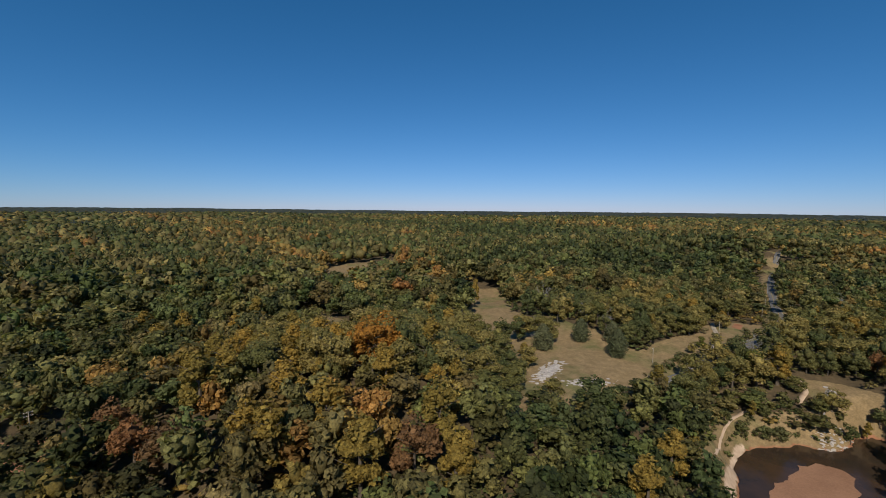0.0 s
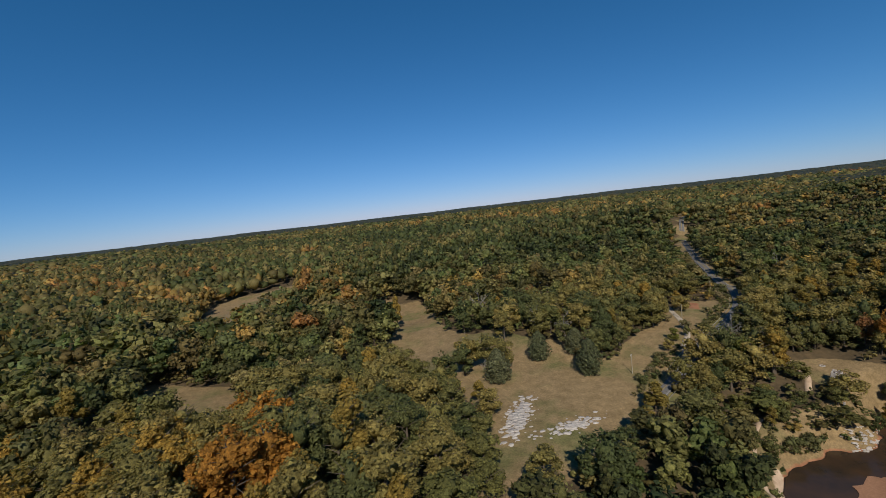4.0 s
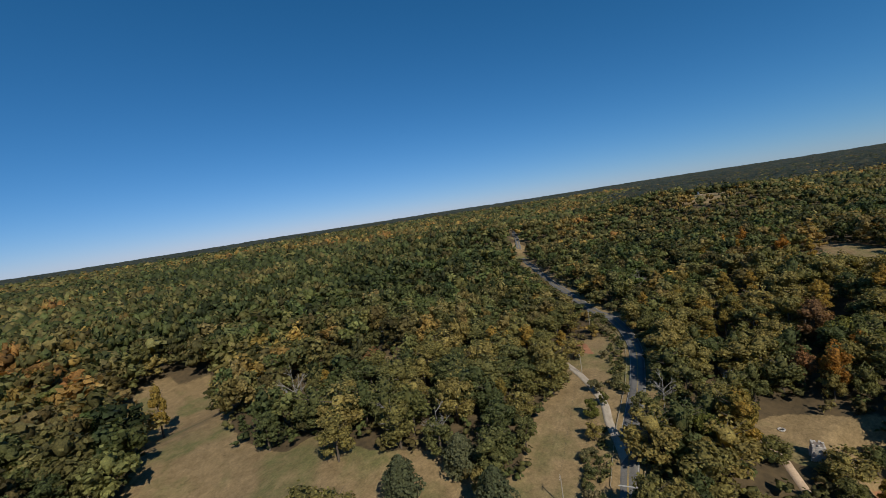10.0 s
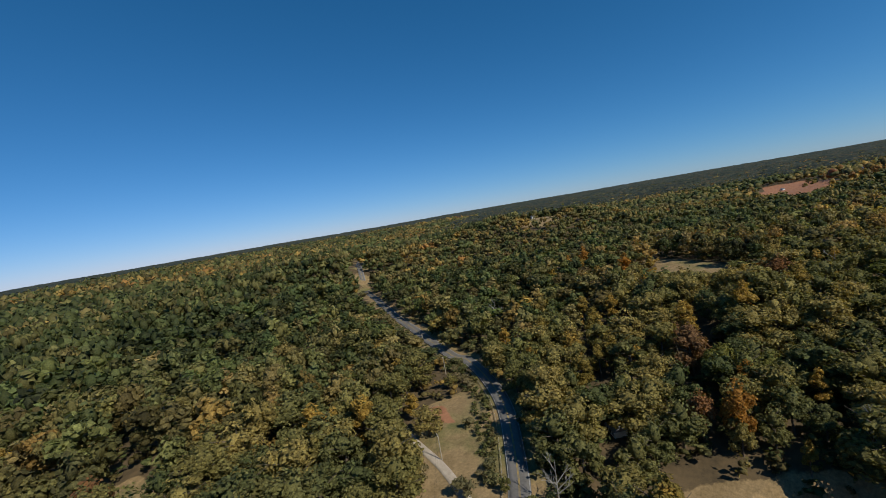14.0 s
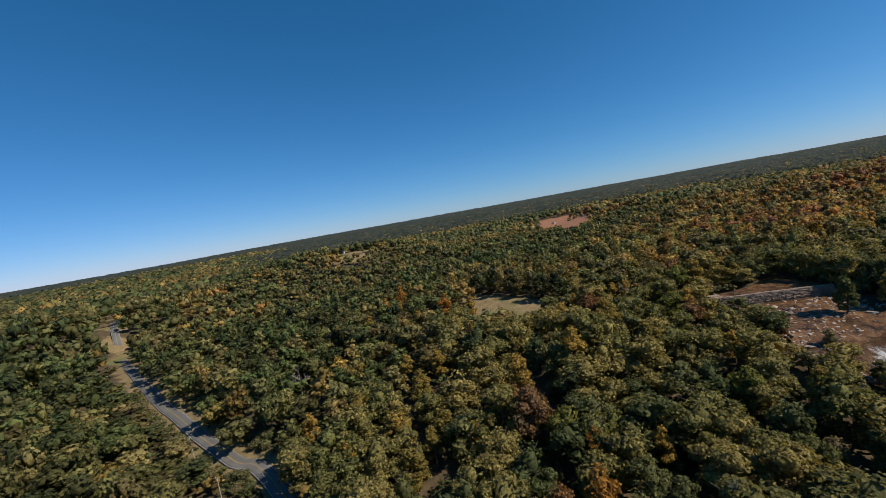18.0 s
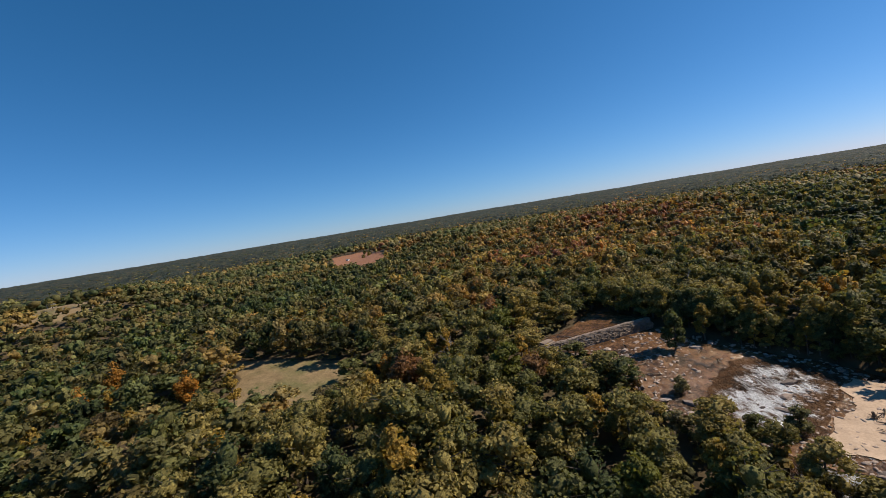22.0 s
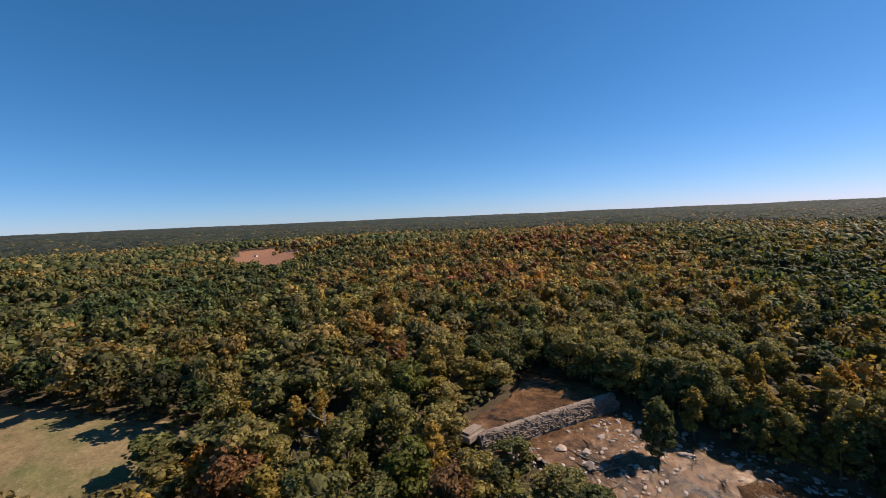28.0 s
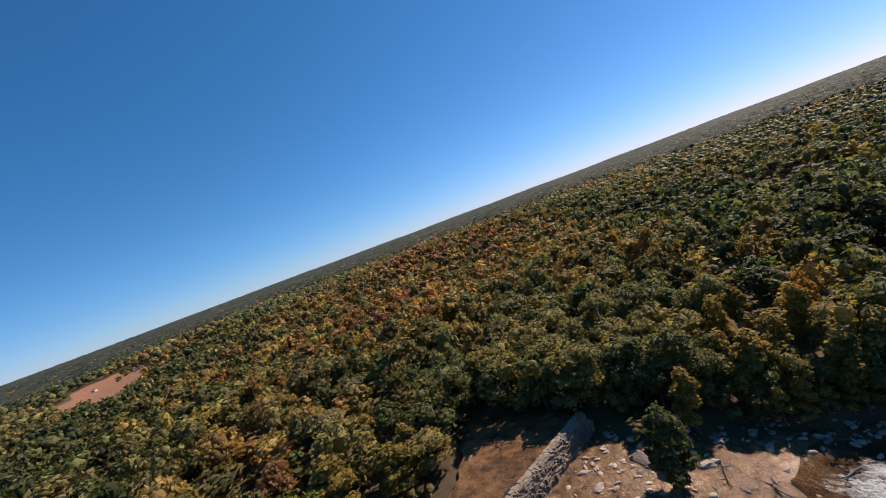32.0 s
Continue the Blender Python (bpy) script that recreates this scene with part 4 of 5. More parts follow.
def make_far_canopy():
    """The tree tops beyond the last single trees, out to the horizon."""
    rng = np.random.default_rng(21)
    r, rings = [1380.0], 0
    while r[-1] < 5400:
        r.append(r[-1] + 11 + (r[-1] - 1380) * 0.012)
    r = np.array(r)
    th = np.linspace(0, 2 * math.pi, 900, endpoint=False)
    gr, gt = np.meshgrid(r, th, indexing="ij")
    x, y = 150 + gr * np.cos(gt), 150 + gr * np.sin(gt)
    x, y = x + rng.uniform(-5, 5, x.shape), y + rng.uniform(-5, 5, x.shape)
    z = ground(x.ravel(), y.ravel()).reshape(x.shape) + 15 + rng.uniform(-6.0, 6.0, x.shape)
    z[0] -= 20
    n, w = x.shape
    i, j = np.meshgrid(np.arange(n - 1), np.arange(w), indexing="ij")
    k = (j + 1) % w
    q = np.stack([i * w + j, (i + 1) * w + j, (i + 1) * w + k, i * w + k], -1).reshape(-1, 4)
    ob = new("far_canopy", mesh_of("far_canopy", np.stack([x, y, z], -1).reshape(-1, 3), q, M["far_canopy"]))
    tagged(ob, "far woods seen as one canopy to the horizon", "woods", "", "stuff")


make_far_canopy()

# ---- verge and bank shrubs ----
def make_shrubs():
    rng = np.random.default_rng(31)
    p = scatter(rng, (60, 60), (420, 420), 5.6)
    road, drive_way = off_line(ROAD, p[:, 0], p[:, 1]), off_line(DRIVE, p[:, 0], p[:, 1])
    bank = np.maximum(inside(POOL_BANK, p[:, 0], p[:, 1]), inside(SCRUB, p[:, 0], p[:, 1]) + 1)
    wet = np.maximum.reduce([inside(POOL, p[:, 0], p[:, 1]) + 3, inside(RIVER, p[:, 0], p[:, 1]) + 3, inside(BANK, p[:, 0], p[:, 1]), inside(LAWN, p[:, 0], p[:, 1]) + 1])
    path = np.minimum(off_line(TRAIL, p[:, 0], p[:, 1]), off_line(TRAIL_TWO, p[:, 0], p[:, 1]))
    verge = ((inside(VERGE, p[:, 0], p[:, 1]) < -2) | (rng.uniform(0, 1, len(p)) < 0.4)) & (road > 7.0) & (road < 15) & (inside(MEADOW, p[:, 0], p[:, 1]) < -1)
    field = (inside(MEADOW, p[:, 0], p[:, 1]) > 0) & (inside(MEADOW, p[:, 0], p[:, 1]) < 5) & (p[:, 0] > 145) & (rng.uniform(0, 1, len(p)) < 0.35)
    ok = ((bank > 1) | verge | field) & (wet < 0) & (road > 6) & (drive_way > 6.5) & (path > 3.2)
    for x, y in p[ok][:290]:
        shore = inside(POOL_BANK, np.array([x]), np.array([y]))[0] > 0
        plant("bush", x, y, rng.uniform(3.0, 6.5) if shore else rng.uniform(2.2, 5.0), rng.uniform(0.9, 1.4))


make_shrubs()


def make_scrub():
    """Low tangled scrub on the road bank and between the meadow and the road."""
    rng = np.random.default_rng(47)
    shapes = []
    for k in range(5):
        v, f = crown(np.random.default_rng(600 + k), 3.0, 1.8, 3, 30, 0.42, 1, 0.0)
        shapes.append((v / (1.8, 1.8, 3.0), f))
    p = scatter(rng, (60, 80), (345, 450), 2.9)
    road_off, side = off_line(ROAD, p[:, 0], p[:, 1]), off_line(ROAD + (-4.0, 4.6), p[:, 0], p[:, 1])
    bank = (road_off > 5.2) & (side < 6.5) & (p[:, 0] > 176) & (inside(DIRT, p[:, 0], p[:, 1]) < -1) & (off_line(DRIVE, p[:, 0], p[:, 1]) > 4)
    patch = (inside(SCRUB, p[:, 0], p[:, 1]) > 0) & (road_off > 5.2)
    shore = (inside(POOL_BANK, p[:, 0], p[:, 1]) > -12) & (inside(POOL, p[:, 0], p[:, 1]) < -3) & (inside(BANK, p[:, 0], p[:, 1]) < -1) & (inside(LAWN, p[:, 0], p[:, 1]) < -2) & (np.minimum(off_line(TRAIL, p[:, 0], p[:, 1]), off_line(TRAIL_TWO, p[:, 0], p[:, 1])) > 2.2) & (p[:, 1] > 100) & (np.hypot(p[:, 0] - 166, p[:, 1] - 174) > 9)
    p = p[(bank | patch | shore) & (rng.uniform(0, 1, len(p)) < 0.75)]
    tones = np.array([(0.085, 0.105, 0.035), (0.115, 0.125, 0.042), (0.17, 0.15, 0.06), (0.135, 0.132, 0.045)])[rng.integers(0, 4, len(p))]
    joined_woods("scrub", p, tones * rng.uniform(0.7, 1.25, (len(p), 1)), rng.uniform(0.8, 3.4, len(p)), rng.uniform(1.2, 2.4, len(p)), shapes, rng, "low tangled green and straw-coloured scrub by road and pool")


make_scrub()

# Smaller trees on the banks: kind, east, north, height, width
for kind, x, y, high, wide in [
    ("willow", 268, 113, 8, 1.3), ("willow", 280, 121, 10, 1.2), ("willow", 294, 118, 10, 1.2), ("willow", 259, 126, 10, 1.2), ("willow", 243, 127, 9, 1.2),
    ("willow", 249, 110, 8, 1.2), ("willow", 307, 121, 11, 1.1), ("fresh", 255, 137, 14, 1.0), ("russet", 285, 111, 8, 1.0), ("willow", 232, 129, 9, 1.2),
    ("willow", 237, 141, 8, 1.2), ("willow", 239, 113, 7, 1.3), ("yellow", 161, 204, 26, 1.2), ("dark", 144, 214, 22, 1.3), ("fresh", 151, 209, 17, 1.0),
    ("yellow", 89, 159, 13, 1.0), ("oak", 93, 168, 12, 1.1), ("dark", 109, 169, 9, 1.4), ("dark", 119, 170, 8, 1.5), ("oak", 100, 172, 11, 1.0),
    ("yellow", 129, 178, 10, 1.1), ("dark", 173, 170, 10, 1.2), ("yellow", 186, 175, 11, 1.0), ("yellow", 77, 142, 15, 1.1), ("oak", 65, 128, 13, 1.1),
    ("oak", 78, 151, 13, 1.0),
]:
    plant(kind, x, y, high, wide)


def south_bank():
    """Tall dark trees close along the far side of the upper river."""
    rng = random.Random(77)
    step = np.r_[0, np.cumsum(np.linalg.norm(np.diff(RIVER, axis=0), axis=1))]
    for m in np.arange(0, step[-1], 4.2):
        x, y = (np.interp(m, step, RIVER[:, k]) for k in (0, 1))
        if y < 84 and x > 262 and y < 44 + 0.62 * (x - 256):
            for far, low in ((2.0, 6), (6.0, 9)) if x < 291 else ((9.0, 8), (13.0, 10)):
                plant(rng.choice(("dark", "dark", "oak", "dark", "yellow")), x + rng.uniform(-1, 1) + 0.4 * far, y - far + rng.uniform(-1, 1), low + rng.uniform(0, 4), 1.2)


south_bank()

# ---- stonework ----
def block(rng, a, b, c, rough=0.06):
    """A rough stone block of half sizes a, b, c with chipped corners."""
    bm = bmesh.new()
    bmesh.ops.create_cube(bm, size=2)
    for v in bm.verts:
        v.co = Vector((v.co.x * a, v.co.y * b, v.co.z * c)) + Vector([rng.uniform(-rough, rough) for _ in range(3)])
    bmesh.ops.bevel(bm, geom=bm.edges[:], offset=min(a, b, c) * 0.22, segments=1, affect="EDGES")
    return bm


def boulder_mesh(name, seed, flat, mat):
    rng = random.Random(seed)
    bm = bmesh.new()
    bmesh.ops.create_icosphere(bm, subdivisions=2, radius=1)
    ax = Vector((rng.uniform(-1, 1), rng.uniform(-1, 1), 0.3)).normalized()
    for v in bm.verts:
        v.co *= 1 + 0.5 * noise.noise(v.co * 1.1 + Vector((seed, 0, 0))) + 0.3 * noise.noise(v.co * 2.7 + Vector((0, seed, 0)))
        if v.co.dot(ax) > 0.55:
            v.co -= ax * (v.co.dot(ax) - 0.55) * 0.8
        v.co.z = max(-0.6, min(v.co.z, 0.75)) * flat
    me = bpy.data.meshes.new(name)
    bm.to_mesh(me)
    bm.free()
    me.materials.append(mat)
    return me


def stone_furnace(x, y, turn):
    """A ruined stone furnace stack, a blunt pyramid of squared blocks."""
    rng = random.Random(3)
    root = new("stone_furnace")
    root.matrix_basis = pose(x, y, height(x, y) - 0.3, 0, 0, turn)
    high, courses, wide, top = 5.4, 9, 2.15, 1.6
    core = bmesh.new()
    bmesh.ops.create_cone(core, segments=4, radius1=(wide - 0.28) * 1.414, radius2=(top - 0.28) * 1.414, depth=high - 0.4, cap_ends=True, matrix=pose(0, 0, (high - 0.4) / 2, 0, 0, 45))
    part("core", core, M["mortar"], root)
    shared = []
    for k in range(8):
        me = bpy.data.meshes.new("stone_block")
        bm = block(rng, 0.5, 0.32, 0.5, 0.05)
        bm.to_mesh(me)
        bm.free()
        me.materials.append(M["granite"])
        shared.append(me)
    step = high / courses
    for c in range(courses):
        r = wide + (top - wide) * c / (courses - 1)
        n = 4 if c % 2 else 5
        for side in range(4):
            for k in range(n):
                if c == courses - 1 and rng.random() < 0.45:
                    continue
                if side == 2 and c < 3 and k in (2, 3):
                    continue
                w = 2 * r / n
                ob = part("stone_block", shared[rng.randrange(8)], None, root)
                ob.matrix_basis = pose(0, 0, step * (c + 0.5), 0, 0, 90 * side) @ pose(-r + w * (k + 0.5), -r + 0.26 + rng.uniform(-0.06, 0.05), 0) @ Matrix.Diagonal((w * 0.97, 1, step * 0.96, 1))
    lintel = block(rng, 0.95, 0.3, 0.26)
    lintel.transform(pose(0, wide - 0.35, step * 3.4))
    part("lintel", lintel, M["granite"], root, "heavy stone lintel over the arch")
    tagged(root, "ruined pale grey stone furnace stack on the mown lawn", "stone ruin")


stone_furnace(178, 188.5, 24)


def pillar(x, y, high, wide, seed):
    rng = random.Random(seed)
    root = new("stone_pillar")
    root.matrix_basis = pose(x, y, height(x, y) - 0.3, 0, 0, rng.uniform(0, 90))
    n = max(3, int(high / 0.7))
    for k in range(n):
        bm = block(rng, wide * rng.uniform(0.45, 0.52), wide * rng.uniform(0.4, 0.5), high / n / 2 * 0.97, 0.05)
        bm.transform(pose(rng.uniform(-0.05, 0.05), rng.uniform(-0.05, 0.05), high / n * (k + 0.5), 0, 0, rng.uniform(-4, 4)))
        part("stone_block", bm, M["granite"], root)
    tagged(root, "weathered pale stone pillar of the ruined mill by the pool", "stone ruin", "ruined mill pillars")


for k, (x, y, high, wide) in enumerate(((161, 175.5, 2.6, 1.8), (164, 176, 4.2, 1.3), (163.5, 173.5, 4.6, 1.1), (167, 172.5, 3.4, 1.2), (170, 173, 3.0, 1.2), (173.5, 172, 3.8, 1.1), (157, 175, 1.8, 2.2))):
    pillar(x, y, high * 0.75, wide * 0.65, 40 + k)


def fire_ring(x, y):
    root = new("fire_ring")
    root.matrix_basis = pose(x, y, height(x, y))
    rng = random.Random(8)
    for k in range(9):
        bm = block(rng, 0.32, 0.22, 0.22)
        bm.transform(pose(0.95 * math.cos(k * 0.698), 0.95 * math.sin(k * 0.698), 0.15, 0, 0, math.degrees(k * 0.698) + 90))
        part("stone", bm, M["granite"], root)
    ash = bmesh.new()
    bmesh.ops.create_cone(ash, segments=14, radius1=0.8, radius2=0.5, depth=0.14, cap_ends=True, matrix=pose(0, 0, 0.06))
    part("ash_bed", ash, M["cable"], root, "black ash heap")
    tagged(root, "small round stone fire ring on the lawn", "fire ring")


fire_ring(186, 200.5)

# ---- rock on the meadow ----
STONES = {k: [boulder_mesh("rock", 60 + i + 10 * j, f, M[k]) for i, f in enumerate((0.5, 0.65, 0.35, 0.8))] for j, k in enumerate(("granite", "pale_rock", "dark_rock"))}


def outcrop(name, middle, size, turn, count, seed, label):
    """Broken bare rock lying in the grass, too many pieces to count."""
    rng = np.random.default_rng(seed)
    vs, fs, at = [], [], 0
    a = radians(turn)
    for k in range(count):
        me = STONES["granite"][k % 4]
        v = np.array([p.co for p in me.vertices])
        f = np.array([p.vertices[:] for p in me.polygons])
        u, w = rng.normal(0, 0.45, 2) * size
        x, y = middle[0] + u * math.cos(a) - w * math.sin(a), middle[1] + u * math.sin(a) + w * math.cos(a)
        s, th = 0.18 + 0.9 * rng.uniform(0, 1) ** 2.2, rng.uniform(0, 6.28)
        q = np.stack([(v[:, 0] * math.cos(th) - v[:, 1] * math.sin(th)) * s * 1.3, (v[:, 0] * math.sin(th) + v[:, 1] * math.cos(th)) * s, v[:, 2] * s * 0.55], 1)
        vs.append(q + (x, y, height(x, y) + 0.08)), fs.append(f + at)
        at += len(v)
    ob = new(name, mesh_of(name, np.concatenate(vs), np.concatenate(fs), M["granite"]))
    tagged(ob, label, "rocks", "", "stuff")


outcrop("rock_outcrop", (32, 208), (19, 5.5), 57, 520, 71, "broken pale grey bedrock bared in the meadow")
outcrop("rock_outcrop", (50, 194), (15, 4), 12, 230, 72, "scattered pale grey bedrock at the meadow's lower edge")
outcrop("river_ledge", (160, 168), (16, 3.5), 10, 130, 73, "rough pale rock ledge at the far side of the pool")


# ---- dam ----
def dam():
    """An old stone dam across the upper river: a flat pale crest and a rough masonry face."""
    rng = random.Random(5)
    root = new("stone_dam")
    a, b = Vector((320.0, 117.0, -0.2)), Vector((319.2, 71.0, -0.2))
    length = (b - a).length
    turn = math.degrees(math.atan2(b.y - a.y, b.x - a.x))
    root.matrix_basis = Matrix.Translation(a) @ pose(0, 0, 0, 0, 0, turn)
    # along +x; the low water side is at -y
    body = bmesh.new()
    section = ((1.5, -3.2), (1.5, 1.45), (0.3, 1.55), (-0.3, 1.45), (-2.0, -3.4))
    ends = [[body.verts.new((x, y, z)) for y, z in section] for x in (0, length)]
    for k in range(5):
        body.faces.new((ends[0][k], ends[0][(k + 1) % 5], ends[1][(k + 1) % 5], ends[1][k]))
    body.faces.new(ends[0][::-1]), body.faces.new(ends[1])
    part("core", body, M["mortar"], root)

    def shapes(name, mat, rough):
        out = []
        for k in range(10):
            me = bpy.data.meshes.new(name)
            bm = block(rng, 0.5 * rng.uniform(0.8, 1.1), 0.45 * rng.uniform(0.8, 1.2), 0.5 * rng.uniform(0.8, 1.15), rough)
            bm.to_mesh(me)
            bm.free()
            me.materials.append(mat)
            out.append(me)
        return out

    crest, face = shapes("coping_stone", M["masonry"], 0.1), shapes("face_stone", M["dam_stone"], 0.17)
    for y in (1.25, 0.45):
        x = rng.uniform(0, 0.6)
        while x < length:
            w = rng.uniform(0.5, 1.3)
            ob = part("coping_stone", crest[rng.randrange(10)], None, root)
            ob.matrix_basis = pose(x + w / 2, y + rng.uniform(-0.12, 0.12), 1.5 + rng.uniform(-0.12, 0.08), rng.uniform(-6, 6), rng.uniform(-6, 6), rng.uniform(-10, 10)) @ Matrix.Diagonal((w * 1.05, 0.95, 0.35, 1))
            x += w
    for row in range(8):
        z, x = 1.35 - row * 0.45, rng.uniform(0, 0.5)
        while x < length:
            w = rng.uniform(0.45, 1.2)
            ob = part("face_stone", face[rng.randrange(10)], None, root)
            ob.matrix_basis = pose(x + w / 2, 0.1 - row * 0.2 + rng.uniform(-0.22, 0.22), z + rng.uniform(-0.16, 0.16), rng.uniform(-20, 20), rng.uniform(-16, 16), rng.uniform(-20, 20)) @ Matrix.Diagonal((w * 1.02, 1, rng.uniform(0.4, 0.75), 1))
            x += w
    tagged(root, "old stone dam with a flat crest and rough masonry face", "dam")
    wing = new("abutment_block")
    wing.matrix_basis = pose(322.5, 118, 0.2, 0, 0, -70)
    for k, (w, d, h, z) in enumerate(((3.2, 2.0, 1.6, 0.8), (2.6, 1.3, 0.5, 1.85))):
        bm = block(rng, w, d, h / 2, 0.05)
        bm.transform(pose(k * 0.3, 0, z))
        part("slab", bm, M["masonry"], wing)
    tagged(wing, "low pale concrete abutment beside the stone dam", "abutment")


dam()

# ---- river rocks, rapids and driftwood ----
RAPIDS = ragged(outline([(284, 62), (272, 55), (262, 57), (255, 72), (251, 90), (261, 102), (273, 97), (282, 80)]), 2.6)
LOWER_FALLS = ragged(outline([(238, 80), (250, 88), (250, 100), (240, 106), (230, 102), (230, 88)]), 2.4)


def white_water():
    """River water that breaks into foam, most of all in the middle of the rapids."""
    m = river_material()
    m.name = "white_water"
    n, l = m.node_tree.nodes, m.node_tree.links
    b = n["Principled BSDF"]
    under = b.inputs["Base Color"].links[0].from_socket
    g = place(n)
    turn = n.new("ShaderNodeMapping")
    turn.inputs["Rotation"].default_value = (0, 0, radians(-55))
    turn.inputs["Scale"].default_value = (0.5, 1.4, 1.0)
    l.new(g, turn.inputs["Vector"])
    warp = n.new("ShaderNodeTexNoise")
    warp.inputs["Scale"].default_value, warp.inputs["Detail"].default_value = 0.35, 4
    l.new(g, warp.inputs["Vector"])
    bent = n.new("ShaderNodeVectorMath")
    bent.operation = "MULTIPLY_ADD"
    l.new(warp.outputs["Color"], bent.inputs[0])
    bent.inputs[1].default_value = (5, 5, 0)
    l.new(turn.outputs["Vector"], bent.inputs[2])
    streak = noise_tex(n, l, 0.75, 8, 0.75, bent.outputs["Vector"])
    inner = n.new("ShaderNodeAttribute")
    inner.attribute_name = "inner"
    level = maths(n, l, "ADD", maths(n, l, "MULTIPLY_ADD", noise_tex(n, l, 0.16, 3, 0.6, g), 0.45, maths(n, l, "MULTIPLY", streak, 0.55)), maths(n, l, "MULTIPLY", inner.outputs["Fac"], 0.16))
    foam = ramp(n, l, level, [(0.6, (0, 0, 0)), (0.7, (1, 1, 1))])
    l.new(mixed(n, l, foam, under, (0.85, 0.87, 0.88)), b.inputs["Base Color"])
    bumped(n, l, b, streak, 1.0, 2.0)
    b.inputs["Roughness"].default_value = 0.3
    return m


M["white_water"] = white_water()
sheet("rapids", RAPIDS, lambda x, y: river_level(x, y) + 0.07, M["white_water"], 0.9, label="white water of the rapids over dark ledges", wobble=0.05)
sheet("lower_falls", LOWER_FALLS, None, M["white_water"], 0.9, lift=0.75, label="white water falling past the sand bank", wobble=0.14)


def river_rocks():
    rng = random.Random(17)
    spots = [(310, 87, 1.7), (306, 77, 2.2), (301, 73, 2.0), (307, 95, 2.0), (311, 99, 2.2), (299, 78, 2.0), (303, 98, 2.4), (296, 74, 2.2), (314, 84, 1.6), (265, 76, 2.6), (261, 82, 2.2), (269, 68, 2.4), (257, 86, 2.0), (274, 100, 2.6), (279, 105, 2.2), (269, 103, 2.2), (287, 107, 1.8)]
    while len(spots) < 290:
        x, y = rng.uniform(234, 318), rng.uniform(46, 110)
        d = float(inside(RIVER, np.array([x]), np.array([y]))[0])
        if d < -1 or (d > 7 and rng.random() < 0.55):
            continue
        spots.append((x, y, rng.uniform(0.3, 1.0) * (1.4 if d < 4 else 1)))
    for x, y, s in spots:
        s *= 0.75
        sandy = float(inside(SAND, np.array([x]), np.array([y]))[0]) > 0
        if sandy and rng.random() < 0.7:
            continue
        key = rng.choice(("pale_rock", "dark_rock", "dark_rock", "dark_rock", "pale_rock"))
        ob = new("river_rock", STONES[key][rng.randrange(4)])
        ob.matrix_basis = pose(x, y, max(float(river_level(x, y)) - 0.05, height(x, y)), rng.uniform(-8, 8), rng.uniform(-8, 8), rng.uniform(0, 360)) @ Matrix.Diagonal((s * rng.uniform(0.8, 1.7), s * rng.uniform(0.6, 1.0), s * rng.uniform(0.6, 1.1), 1))
        tagged(ob, {"pale_rock": "pale water-worn rock slab in the shallow river", "dark_rock": "dark wet rock in the shallow river", "granite": "grey granite boulder in the shallow river"}[key], "rock", "rocks in the river")


river_rocks()


def river_rubble():
    """Small stones and ledges in the shallows, too many to count."""
    rng = np.random.default_rng(91)
    vs, fs, at, done = [], [], 0, 0
    while done < 700:
        x, y = rng.uniform(232, 316), rng.uniform(46, 112)
        d = inside(RIVER, np.array([x]), np.array([y]))[0]
        if d < -3 or waves(np.array([x]), np.array([y]), 7, 4.0)[0] + rng.uniform(-0.15, 0.15) < (0.5 if d > 4 else 0.25):
            continue
        me = STONES["dark_rock"][done % 4]
        v, f = np.array([p.co for p in me.vertices]), np.array([p.vertices[:] for p in me.polygons])
        s, th = rng.uniform(0.15, 0.6), rng.uniform(0, 6.28)
        q = np.stack([(v[:, 0] * math.cos(th) - v[:, 1] * math.sin(th) * 0.6) * s * 1.6, (v[:, 0] * math.sin(th) + v[:, 1] * math.cos(th) * 0.6) * s * 1.6, v[:, 2] * s * 1.2], 1)
        vs.append(q + (x, y, max(float(river_level(x, y)), height(x, y)))), fs.append(f + at)
        at += len(v)
        done += 1
    rubble = new("river_rubble", mesh_of("river_rubble", np.concatenate(vs), np.concatenate(fs), M["pale_rock"]))
    tagged(rubble, "small broken stones and ledges in the shallow river", "rocks", "", "stuff")


river_rubble()
sheet("sand_bank", SAND, None, M["sand"], 1.2, lift=0.95, wobble=0.12, label="pale sand bank beside the rapids")


def driftwood(x, y, length, turn, seed):
    rng = random.Random(seed)
    root = new("driftwood_log")
    z = max(float(river_level(x, y)) + 0.3, height(x, y) + 0.3)
    root.matrix_basis = pose(x, y, z, 0, rng.uniform(-6, 6), turn)
    bm = bmesh.new()
    p, r = Vector((-length / 2, 0, 0)), rng.uniform(0.18, 0.3)
    for k in range(4):
        q = p + Vector((length / 4, rng.uniform(-0.4, 0.4), rng.uniform(-0.1, 0.12)))
        limb(bm, p, q, r, r * 0.8, 7)
        p, r = q, r * 0.8
    part("log", bm, M["log"], root)
    for k in range(3):
        bm = bmesh.new()
        s = Vector((rng.uniform(-0.3, 0.4) * length, 0, 0.05))
        e = s + Vector((rng.uniform(0.3, 1.2), rng.uniform(-1.4, 1.4), rng.uniform(0.2, 0.9)))
        limb(bm, s, e, 0.1, 0.03, 5)
        part("branch_stub", bm, M["log"], root)
    tagged(root, "dark stranded driftwood log lying on the river rocks", "log", "driftwood in the river")


